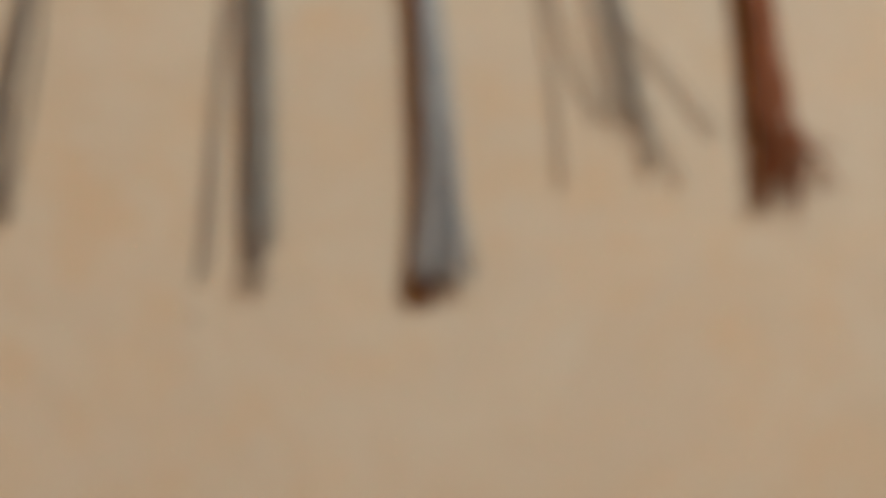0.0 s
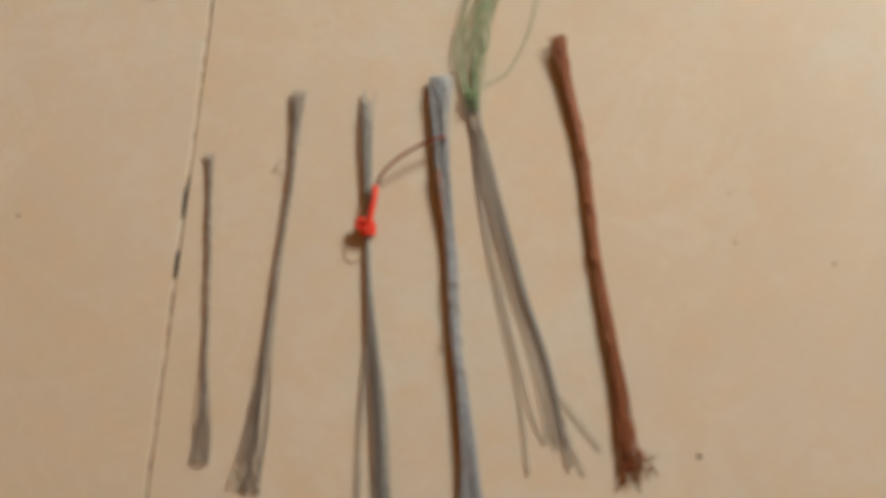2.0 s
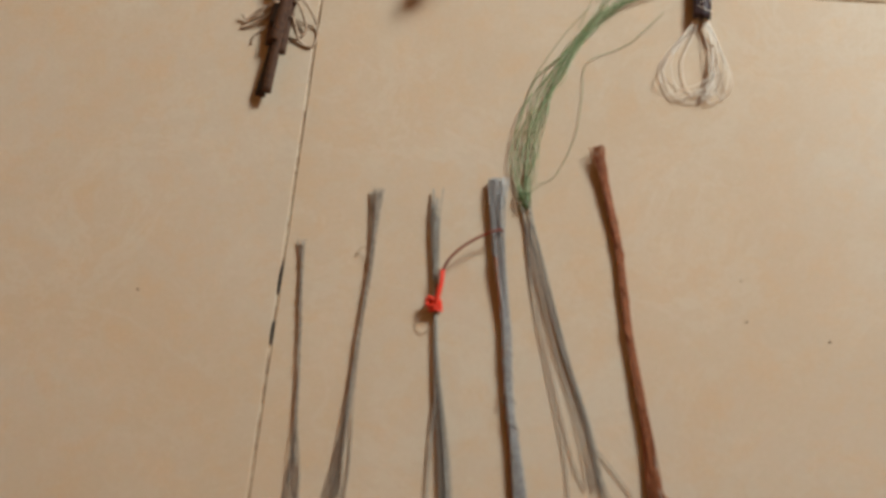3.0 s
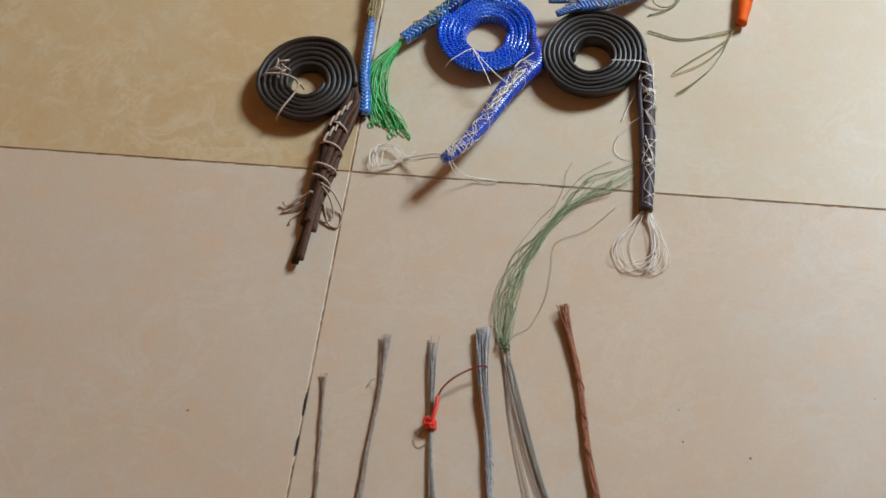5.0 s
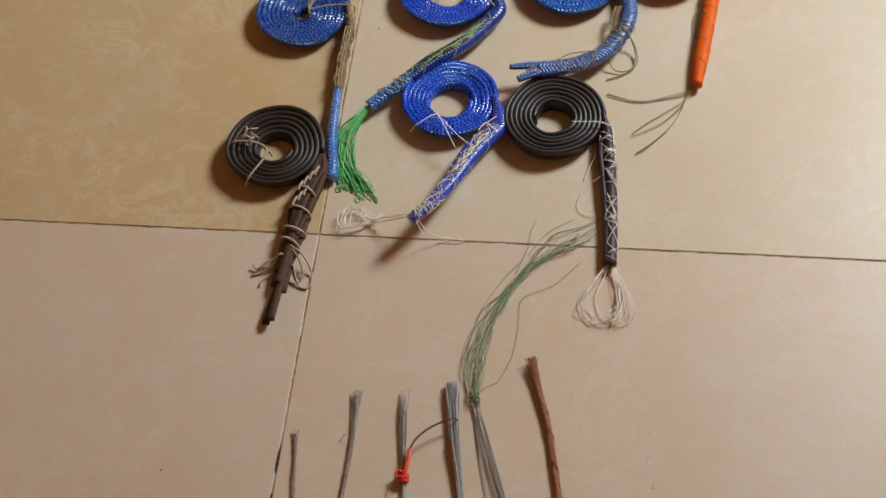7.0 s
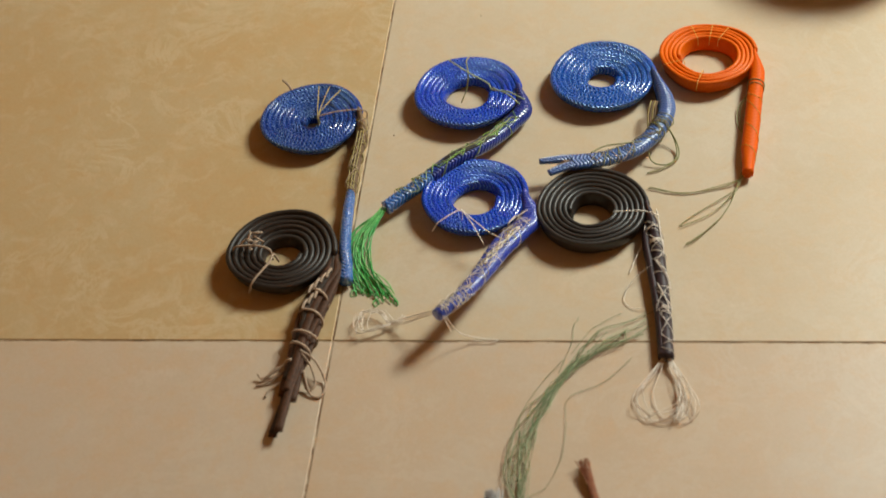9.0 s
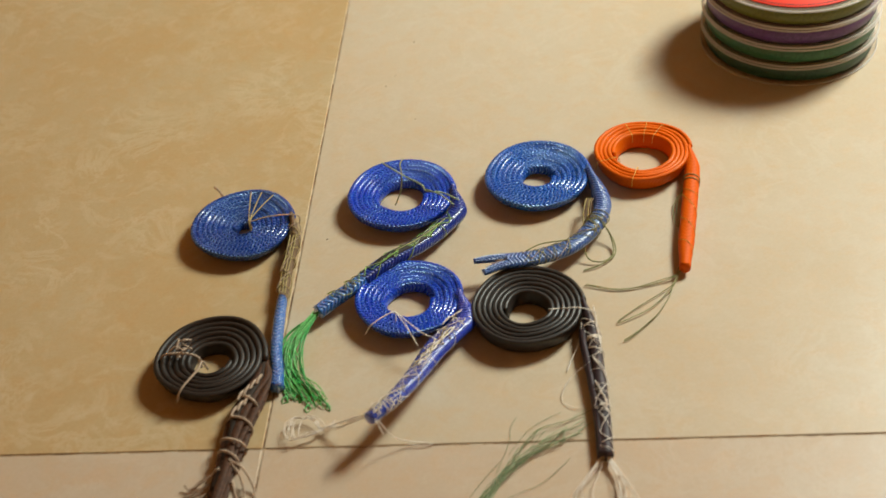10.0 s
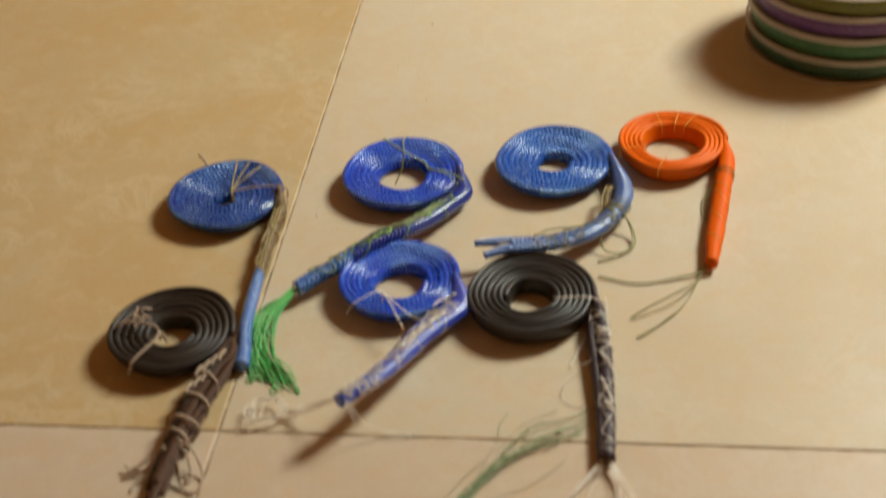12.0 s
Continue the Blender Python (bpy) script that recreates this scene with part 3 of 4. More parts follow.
p = sleeve(c, [tip, (0.1228, 0.1300, 0.0048), (0.1236, 0.1190, 0.0050), (0.1190, 0.1062, 0.0056), (0.1100, 0.0945, 0.0066), (0.0970, 0.0873, 0.0080), (0.0850, 0.0842, 0.0092)], W3, H3, MAT_SKY_DULL, "pale blue see-through braid")
sleeve(c, [(0.0856, 0.0862, 0.0093), (0.0800, 0.0858, 0.0095), (0.0728, 0.0846, 0.0095)], taper((0, .0021), (.7, .0018), (1, .0012)), taper((0, .0016), (1, .0010)), MAT_SKY_DULL, name="fork_tip", n=16)
sleeve(c, [(0.0856, 0.0824, 0.0093), (0.0815, 0.0806, 0.0095), (0.0768, 0.0778, 0.0096)], taper((0, .0020), (.7, .0019), (1, .0016)), taper((0, .0016), (1, .0010)), MAT_SKY_DULL, name="fork_tip", n=16)
for dy in (-.0006, .0003, .0010):
    thread(c, [(.0870, .0842 + dy, .0098), (.0830, .0840 + dy, .0100), (.0798, .0838 + dy * 1.6, .0094)], .0003, MAT_TAN, "cord_end", n=14)
lashing(c, p, W3, H3, 3, .00014, MAT_OLIVE, (0.74, 0.90), 0.8, seed=11, label="olive thread")
tangle(c, p, W3, H3, (0.40, 0.92), 3, .00014, (MAT_OLIVE, MAT_TAN), 404, 85, 8)
lashing(c, p, W3, H3, 6, .00018, MAT_OLIVE, (0.36, 0.52), 0.8, seed=12, slack=.001)
for k in range(4):
    thread(c, [(.1176 + .0009 * k, .1245, .0062), (.1168 + .0008 * k, .1200, .0072), (.1160 + .0009 * k, .1155, .0064), (.1158 + .0007 * k, .1085 - .001 * k, .0050)], .00028, (MAT_GOLD, MAT_CORE)[k % 2], "cord_strand")
thread(c, [(.1225, .1100, .0075), (.1262, .1040, .0030), (.1268, .0960, .0012), (.1225, .0915, .0010), (.1170, .0925, .0020), (.1150, .0980, .0060)], .0003, MAT_OLIVE, "loose_thread")
thread(c, [(.1225, .1095, .0075), (.1270, .1030, .0028), (.1275, .0955, .0012), (.1220, .0900, .0010), (.1150, .0870, .0006)], .0003, MAT_OLIVE, "loose_thread")
thread(c, [(.0930, .0890, .0100), (.0985, .0930, .0098), (.1060, .0952, .0092), (.1130, .0970, .0086)], .0003, MAT_OLIVE, "loose_thread")

# orange coil
c, tip = coil("braided_sleeve_coil", "orange braided sleeve coil with a straight tail and olive threads", 0.1421, 0.1539, 0.0118, 0.0210, 4.5, 0.0070, MAT_ORANGE, 5, 0.5, 0.50, (10, 17), 0.0006)
W4, H4 = taper((0, .0012), (.15, .0032), (.8, .0032), (.93, .0024), (1, .0022)), taper((0, .0035), (.2, .0030), (1, .0024))
p = sleeve(c, [tip, (0.1618, 0.1440, 0.0046), (0.1598, 0.1290, 0.0042), (0.1575, 0.1130, 0.0040), (0.1552, 0.0975, 0.0036), (0.1535, 0.0832, 0.0034)], W4, H4, MAT_ORANGE_RED, "deeper orange-red braid")
lashing(c, p, W4, H4, 4, .00011, MAT_YELLOW, (0.34, 0.95), 0.8, seed=15, label="yellow thread")
thread(c, [(.1622, .1330, .0050), (.1606, .1230, .0046), (.1594, .1120, .0046), (.1580, .1000, .0040), (.1560, .0890, .0036)], .00015, MAT_OLIVE, "edge_thread")
lashing(c, p, W4, H4, 2, .0002, MAT_OLIVE, (0.26, 0.32), 0.5, seed=16)
for pts in ([(.1545, .0930, .0040), (.1518, .0830, .0020), (.1418, .0788, .0010), (.1290, .0752, .0008), (.1150, .0784, .0006)],
            [(.1545, .0930, .0035), (.1510, .0825, .0018), (.1420, .0780, .0008), (.1280, .0757, .0006), (.1155, .0787, .0010)],
            [(.1540, .0920, .0040), (.1500, .0790, .0015), (.1448, .0735, .0010), (.1330, .0640, .0008), (.1258, .0570, .0006), (.1300, .0585, .0009), (.1400, .0650, .0010), (.1490, .0760, .0016)],
            [(.1535, .0910, .0036), (.1490, .0780, .0014), (.1460, .0690, .0010), (.1400, .0590, .0007), (.1320, .0510, .0006), (.1276, .0474, .0006), (.1310, .0490, .0008), (.1410, .0600, .0012)],
            [(.1580, .1310, .0060), (.1540, .1240, .0020), (.1535, .1130, .0008), (.1550, .1060, .0012)],
            [(.1582, .1310, .0055), (.1532, .1250, .0018), (.1522, .1150, .0008), (.1545, .1080, .0012)]):
    thread(c, pts, .0002, MAT_OLIVE, "loose_thread")
for a in (62, 82, 108, 200, 255):
    ca, sa = math.cos(radians(a)), math.sin(radians(a))
    thread(c, [(.1419 + q * ca + .001 * (q - .015) * 60 * sa, .1510 + q * sa, z) for q, z in ((.0208, .0060), (.0200, .0091), (.0155, .0094), (.0112, .0091), (.0103, .0060))], .00014, MAT_YELLOW, "tie_thread", n=24)

# ultramarine coil with the raised tail
c, tip = coil("braided_sleeve_coil", "ultramarine braided sleeve coil, raised tail laced with white thread", 0.0482, 0.0685, 0.0090, 0.0214, 6, 0.0050, MAT_BLUE, 5)
W5, H5 = taper((0, .0012), (.15, .0040), (.4, .0046), (.65, .0036), (.9, .0026), (1, .0024)), taper((0, .0036), (.2, .0026), (1, .0022))
p = sleeve(c, [tip, (0.0704, 0.0575, 0.0050), (0.0665, 0.0500, 0.0062), (0.0600, 0.0395, 0.0080), (0.0534, 0.0235, 0.0104), (0.0468, 0.0105, 0.0126), (0.0390, 0.0000, 0.0140)], W5, H5, MAT_VIOLET, "violet see-through braid")
for k in range(4):
    o = (k - 1.5) * .0008
    zig = [random.Random(200 + 17 * k + i).uniform(-.0008, .0008) for i in range(10)]
    thread(c, [(.0652 - .0116 * i / 9 + o + zig[i], .0490 - .0230 * i / 9 + o * .4, .0090 + .0034 * i / 9) for i in range(10)], .00032, (MAT_GOLD, MAT_WHITE)[k % 2], "cord_strand")
lashing(c, p, W5, H5, 4, .00012, MAT_WHITE, (0.30, 0.98), 0.9, seed=21, label="white thread", slack=.0008)
tangle(c, p, W5, H5, (0.22, 0.99), 4, .00012, (MAT_WHITE, MAT_WHITE, MAT_GOLD), 406, 48, 13, "slit_lacing", "white thread", .0010)
tangle(c, p, W5, H5, (0.78, 0.98), 2, .00016, (MAT_WHITE,), 407, 100, 8)
lashing(c, p, W5, H5, 3, .00018, MAT_WHITE, (0.86, 0.93), 0.3, seed=23)
thread(c, [(.0330, .0500, .0060), (.0360, .0515, .0096), (.0435, .0570, .0100), (.0438, .0560, .0040)], .00021, MAT_WHITE, "tie_thread")
thread(c, [(.0438, .0575, .0099), (.0500, .0500, .0104), (.0555, .0440, .0108), (.0600, .0400, .0118)], .00021, MAT_WHITE, "tie_thread")
thread(c, [(.0438, .0575, .0099), (.0485, .0490, .0106), (.0530, .0410, .0080)], .00021, MAT_WHITE, "tie_thread")
thread(c, [(.0690, .0570, .0100), (.0640, .0515, .0108), (.0620, .0480, .0112), (.0650, .0525, .0110), (.0700, .0500, .0090)], .00021, MAT_WHITE, "tie_thread")
rnd = random.Random(27)
for k in range(7):
    g = lambda w=.0012: rnd.uniform(-w, w)
    far = (0, .0005, .0012, .0036, .0050, .0020, .0028)[k]
    loop = [(.0200, .0068), (.0160, .0106), (.0112, .0118), (.0078, .0104), (.0068, .0055), (.0090, .0016), (.0142, .0030), (.0200, .0054), (.0245 + g(.003), .0084 + g())]
    thread(c, [(.0395, .0008, .0142), (.0345, .0044 + g(), .0096), (.0270, .0060 + g(.0018), .0050 + g())] + [(x + far * (1 - (x - .0068) / .020) + g(.0006), y + far * .2 + g(.0007), .0024 + g()) for x, y in loop],
           .00013, MAT_WHITE, "loose_thread", n=72, sides=4)
thread(c, [(.0410, .0020, .0150), (.0432, -.0010, .0120), (.0470, -.0008, .0050), (.0540, .0004, .0012), (.0600, -.0002, .0008), (.0560, -.0010, .0008), (.0500, -.0004, .0012)], .00018, MAT_WHITE, "loose_thread")
thread(c, [(.0405, .0040, .0158), (.0412, -.0008, .0146), (.0440, -.0048, .0110)], .00021, MAT_WHITE, "loose_thread")

# black coil with the white loops
c, tip = coil("rubber_strip_coil", "black rubber strip coil with a plum tail laced in white thread", 0.0931, 0.0613, 0.0078, 0.0221, 6.5, 0.0068, MAT_BLACK, 5, 0.6, 0.47, (4, 14), 0.0010)
W6, H6 = taper((0, .0012), (.12, .0024), (1, .0024)), taper((0, .0046), (.2, .0028), (1, .0024))
p = sleeve(c, [tip, (0.1158, 0.0540, 0.0042), (0.1172, 0.0440, 0.0036), (0.1184, 0.0240, 0.0032), (0.1190, 0.0050, 0.0030), (0.1190, -0.0100, 0.0030)], W6, H6, MAT_PLUM, "dark plum rubber")
p2 = sleeve(c, [(0.1146, 0.0600, 0.0040), (0.1132, 0.0480, 0.0032), (0.1146, 0.0330, 0.0028), (0.1166, 0.0120, 0.0026), (0.1174, -0.0095, 0.0026)], .0015, .0022, MAT_PLUM, "dark plum rubber", "strip")
lashing(c, p, W6, H6, 6, .00013, MAT_WHITE, (0.16, 0.98), 0.95, seed=31, label="white thread", slack=.0008)
lashing(c, p, W6, H6, 3, .00020, MAT_WHITE, (0.245, 0.265), 0.2, seed=32)
tangle(c, p, W6, H6, (0.16, 0.95), 2, .00013, (MAT_WHITE,), 408, 95, 11, loose=.0010)
tangle(c, p, W6, H6, (0.55, 0.80), 1, .00024, (MAT_WHITE,), 409, 40, 3)
lashing(c, p, W6, H6, 3, .00014, MAT_WHITE, (0.10, 0.60), 0.9, seed=33, slack=.0016)
thread(c, [(.1175, .0600, .0070), (.1182, .0560, .0064), (.1186, .0480, .0062), (.1196, .0400, .0060)], .00024, MAT_WHITE, "loose_thread")
thread(c, [(.1130, .0520, .0060), (.1118, .0455, .0030), (.1090, .0390, .0010), (.1070, .0330, .0006)], .00022, MAT_WHITE, "loose_thread")
thread(c, [(.1150, .0330, .0050), (.1090, .0290, .0024), (.1058, .0240, .0014), (.1048, .0190, .0006), (.1075, .0155, .0006), (.1120, .0150, .0010)], .00013, MAT_WHITE, "loose_thread")
thread(c, [(.1010, .0560, .0097), (.1070, .0560, .0101), (.1130, .0560, .0100), (.1180, .0556, .0080)], .00024, MAT_WHITE, "tie_thread")
LOOPS = [(-.0118, -.0255, -.0060, -.0360), (-.0105, -.0250, -.0010, -.0368), (-.0050, -.0235, .0008, -.0345), (.0090, -.0280, .0030, -.0365), (.0075, -.0255, .0010, -.0355), (.0060, -.0270, .0000, -.0340), (.0030, -.0230, .0012, -.0372), (.0055, -.0225, .0022, -.0350), (-.0085, -.0240, -.0030, -.0330), (-.0110, -.0285, -.0045, -.0345), (.0100, -.0300, .0050, -.0335)]
for k, (ax, ay, bx, by) in enumerate(LOOPS):
    X = 0.1188
    thread(c, [(X, -.0075, .0030), (X + ax * .45, -.0155, .0022), (X + ax, ay, .0008 + .0003 * k), (X + ax * .7 + bx * .2, (ay + by) / 2 - .003, .0007), (X + bx, by, .0006 + .0003 * k),
               (X + .0040 + bx * .2, (ay + by) / 2, .0010 + .0003 * k), (X + .0035, -.0180, .0020), (X + .0012, -.0078, .0030)], .00015, MAT_WHITE, "thread_loop", n=60)

# brown-black coil with its bundled strips
c, tip = coil("rubber_strip_coil", "brown-black rubber strip coil, tail wound with tan cord", -0.0237, 0.0393, 0.0070, 0.0219, 6, 0.0056, MAT_BLACK_BROWN, -5, 0.6, 0.47, (8, 20), 0.0022)
axis = [tip, (-0.0030, 0.0300, 0.0042), (-0.0055, 0.0215, 0.0040), (-0.0080, 0.0105, 0.0038), (-0.0096, -0.0020, 0.0036), (-0.0108, -0.0150, 0.0034), (-0.0124, -0.0290, 0.0030), (-0.0145, -0.0445, 0.0028)]
rnd = random.Random(41)
for k in range(9):
    a = 2 * math.pi * k / 8
    rad = 0.0 if k == 8 else 1.0
    pts = []
    for i, q in enumerate(axis):
        u = i / (len(axis) - 1)
        w = float(np.interp(u, (0, .15, .4, .65, 1), (.0006, .0024, .0036, .0022, .0022))) * rad
        pts.append(Vector((q[0] + w * math.cos(a + u), q[1] + rnd.uniform(-.0012, .0012), max(q[2] + w * .9 * math.sin(a + u) + rnd.uniform(-.0004, .0004), .0012))))
        pts[-1].x += rnd.uniform(-.0006, .0006)
    if k % 4:
        pts = pts[:-2] + [pts[-2].lerp(pts[-1], rnd.uniform(-.9, .2))]
    sleeve(c, pts, taper((0, .0010), (.3, .0013 + .0007 * rnd.random()), (.55, .0010 + .0008 * rnd.random()), (.8, .0015), (1, .0016)), .0004 + .0004 * rnd.random(), (MAT_BROWN, MAT_BROWN, MAT_BLACK_DULL)[k % 3], "", "rubber_strip", 40, 8)
path7 = spline(axis, 60)
W7 = taper((0, .0014), (.15, .0032), (.4, .0044), (.65, .0032), (1, .0026))
lashing(c, path7, W7, taper((0, .004), (.4, .0036), (1, .0028)), 4.2, .0005, MAT_TAN, (0.24, 0.64), 0.6, seed=43, slack=.001, label="twisted tan cord")
for pts in ([(-.0095, -.0100, .0065), (-.0040, -.0135, .0050), (.0000, -.0200, .0010), (-.0010, -.0262, .0007), (-.0050, -.0250, .0010), (-.0075, -.0180, .0050)],
            [(-.0090, -.0110, .0060), (-.0055, -.0150, .0040), (-.0035, -.0210, .0012), (-.0060, -.0235, .0010), (-.0080, -.0190, .0040)],
            [(-.0110, -.0110, .0055), (-.0165, -.0150, .0030), (-.0225, -.0185, .0012), (-.0245, -.0172, .0020)],
            [(-.0110, -.0120, .0050), (-.0160, -.0175, .0025), (-.0215, -.0205, .0008), (-.0245, -.0215, .0006)],
            [(-.0110, -.0100, .0050), (-.0150, -.0190, .0020), (-.0195, -.0235, .0008), (-.0205, -.0265, .0006)],
            [(-.0170, -.0150, .0030), (-.0205, -.0165, .0014), (-.0235, -.0200, .0010)]):
    thread(c, pts, .00042, MAT_TAN, "cord_end")
for k in range(7):
    x, y = -.0030 - .0011 * (k % 4) - .0008 * k, .0290 - .0026 * k
    thread(c, [(x, y, .0074), (x - .0008, y - .0022, .0078), (x - .0014, y - .0044, .0074)], .0006, MAT_TAN, "frayed_strip")
thread(c, [(-.0330, .0190, .0050), (-.0310, .0215, .0090), (-.0265, .0300, .0096), (-.0255, .0345, .0094), (-.0245, .0360, .0040)], .00046, MAT_TAN, "tie_cord", "pale twisted cord")
thread(c, [(-.0425, .0390, .0060), (-.0400, .0385, .0096), (-.0330, .0385, .0100), (-.0275, .0370, .0094), (-.0265, .0360, .0050)], .00046, MAT_TAN, "tie_cord")
for k in range(5):
    a = k * 1.3
    x, y = -.0345 + .0022 * math.cos(a), .0425 + .0030 * math.sin(a)
    g = rnd.uniform(0, 6.28)
    dx, dy = .0026 * math.cos(g), .0026 * math.sin(g)
    thread(c, [(x - dx, y - dy, .0094), (x - dy * .3, y + dx * .3, .0108), (x + dx, y + dy, .0096), (x + dx - dy * .5, y + dy + dx * .5, .0094)], .00040, MAT_TAN, "knot_cord")


# ---- wire bundles ----
def bundle(name, label, axis, count, r, fan, mat, twist=0.0, seed=1, ragged=.003, flat=.55, group="wire bundles in a row"):
    """A sheaf of thin wires, pinched where tied and fanned at its ends."""
    root = thing(name, label, "wire bundle", group)
    rnd = random.Random(seed)
    line = spline(axis, 40)
    fr = frames_along(line)
    bm = bmesh.new()
    for k in range(count):
        ang, rad = rnd.uniform(0, 2 * math.pi), math.sqrt((k + .5) / count)
        spread = rnd.uniform(.75, 1.25)
        i0, i1 = int(rnd.uniform(0, ragged) / .0025), 40 - int(rnd.uniform(0, ragged) / .0025)
        wob, curl = rnd.uniform(0, 6.28), rnd.uniform(-.0014, .0014)
        pts = []
        for i in range(i0, i1):
            u = i / 39
            w = fan(u)
            a = ang + twist * u
            side, up = fr[i]
            q = line[i] + side * (w * rad * spread * math.cos(a) + r * .6 * math.sin(9 * u + wob)) + up * (min(w, .0016) * flat * rad * math.sin(a))
            q += side * (curl * max(0.0, 1 - u / .14) ** 2 + curl * .6 * max(0.0, (u - .9) / .1) ** 2)
            q.z = max(q.z, r * 1.02)
            pts.append(q)
        sweep(bm, pts, r, None, 5)
    ob = part("wire_sheaf", bm, mat, root)
    ob["kind"] = "stuff"
    return root, line


b, l = bundle("wire_bundle", "short thin bundle of dull steel wires beside the joint", [(.0037, -.0889, .0012), (.0064, -.1161, .0012), (.0080, -.1368, .0012), (.0090, -.1530, .0010), (.0096, -.1675, .0008)], 10, .00015,
              taper((0, .0006), (.1, .0004), (.5, .0003), (.72, .0006), (1, .0034)), MAT_RUSTY, 5.0, 1)
lashing(b, l, .0005, .0005, 9, .00011, MAT_TAN, (0.02, .6), .8, seed=51)
b, l = bundle("wire_bundle", "thin bundle of grey steel wires fanned at the lower end", [(.0246, -.0712, .0016), (.0254, -.0927, .0015), (.0243, -.1144, .0014), (.0236, -.1330, .0012), (.0231, -.1530, .0012), (.0225, -.1735, .0008)], 17, .00015,
              taper((0, .0018), (.18, .0006), (.45, .0004), (.65, .0011), (1, .0044)), MAT_RUSTY, 3.0, 2)
lashing(b, l, .0006, .0006, 10, .00011, MAT_TAN, (0.2, .6), .8, seed=52)
thread(b, [(.0252, -.0905, .0030), (.0220, -.0900, .0016), (.0205, -.0925, .0006)], .00014, MAT_TAN, "loose_thread")
b, l = bundle("wire_bundle", "bundle of grey steel wires tied with red thread", [(.0421, -.0700, .0018), (.0445, -.0910, .0018), (.0461, -.1070, .0018), (.0486, -.1270, .0016), (.0522, -.1474, .0014), (.0547, -.1655, .0012), (.0553, -.1790, .0010)], 28, .00015,
              taper((0, .0020), (.15, .0014), (.32, .0006), (.45, .0008), (.75, .0021), (1, .0026)), MAT_STEEL, 0.5, 3, .012)
lashing(b, l, .0014, .0014, 4.5, .0004, MAT_RED, (0.315, 0.345), .2, name="red_tie", seed=53, label="bright red thread knot")
thread(b, [(.0474, -.0955, .0042), (.0474, -.0990, .0044), (.0468, -.1035, .0042), (.0466, -.1065, .0036)], .00085, MAT_RED, "red_tie")
thread(b, [(.0466, -.1050, .0040), (.0440, -.1040, .0040), (.0436, -.1062, .0034), (.0462, -.1066, .0044), (.0446, -.1076, .0030)], .0005, MAT_RED, "red_tie")
thread(b, [(.0474, -.0955, .0046), (.0495, -.0920, .0060), (.0535, -.0880, .0066), (.0590, -.0842, .0062), (.0628, -.0825, .0058), (.0640, -.0822, .0040)], .00038, MAT_REDWIRE, "red_wire", "dark red wire end")
thread(b, [(.0460, -.1075, .0030), (.0425, -.1085, .0016), (.0405, -.1120, .0006), (.0425, -.1145, .0005), (.0450, -.1125, .0006), (.0466, -.1090, .0020)], .00014, MAT_TAN, "wire_loop")
for e in ((.0500, -.1775), (.0490, -.1790), (.0562, -.1760), (.0575, -.1735)):
    thread(b, [(.0486, -.1270, .0016), ((.0486 + e[0]) / 2 - .0003, (e[1] - .127) / 2, .0012), (*e, .0004)], .00016, MAT_STEEL, "stray_wire")
b, l = bundle("wire_bundle", "thick bundle of silver-grey wires with rusty brown ends", [(.0606, -.0655, .0021), (.0635, -.0893, .0021), (.0674, -.1103, .0020), (.0700, -.1300, .0020), (.0731, -.1466, .0020), (.0760, -.1640, .0018), (.0770, -.1770, .0016)], 48, .00017,
              taper((0, .0027), (.1, .0023), (.35, .0012), (.62, .0010), (.85, .0019), (1, .0030)), MAT_SILVER, 1.2, 4, .003, .9)
lashing(b, l, .0015, .0015, 4, .00012, MAT_STEEL, (.45, .70), .6, seed=54)
rnd = random.Random(57)
bm = bmesh.new()
for k in range(14):
    o = rnd.uniform(-.0008, .0006)
    sweep(bm, spline([(.0628 + o, -.0900, .0010 + .0002 * k), (.0668 + o, -.1103, .0010 + .0001 * k), (.0693 + o, -.1300, .0008 + .0001 * k), (.0722 + o, -.1466, .0007 + .0001 * k), (.0746 + o, -.1640, .0007), (.0760 + o, -.1785 + rnd.uniform(-.001, .001), .0006)], 26), .00020, None, 5)
part("rusty_wire_sheaf", bm, MAT_COPPER, b, "rusty brown wires under the silver ones")["kind"] = "stuff"
for e in ((.0805, -.1735), (.0815, -.1745)):
    thread(b, [(.0745, -.1560, .0022), (.0780, -.1650, .0012), (*e, .0004)], .00016, MAT_RUSTY, "stray_wire")
thread(b, [(.0700, -.1320, .0040), (.0686, -.1330, .0030), (.0680, -.1318, .0020)], .00016, MAT_RUSTY, "stray_wire")
b, l = bundle("wire_bundle", "loose bundle of fine dull wires tied to sage green thread", [(.0698, -.0715, .0014), (.0765, -.0930, .0013), (.0845, -.1165, .0012), (.0930, -.1385, .0010), (.0990, -.1615, .0008)], 8, .00017,
              taper((0, .0013), (.2, .0020), (.6, .0017), (1, .0028)), MAT_STEEL, 0.4, 5, .008)
for pts in ([(.0692, -.0730), (.0750, -.1000), (.0831, -.1266), (.0900, -.1479), (.0941, -.1556)], [(.0690, -.0735), (.0745, -.1010), (.0815, -.1260), (.0870, -.1450), (.0905, -.1635)],
            [(.0930, -.1385), (.0948, -.1420), (.1010, -.1490), (.1076, -.1562)], [(.0930, -.1385), (.0985, -.1520), (.1040, -.1625)]):
    thread(b, [(x, y, .0008) for x, y in pts], .00018, MAT_RUSTY, "stray_wire")
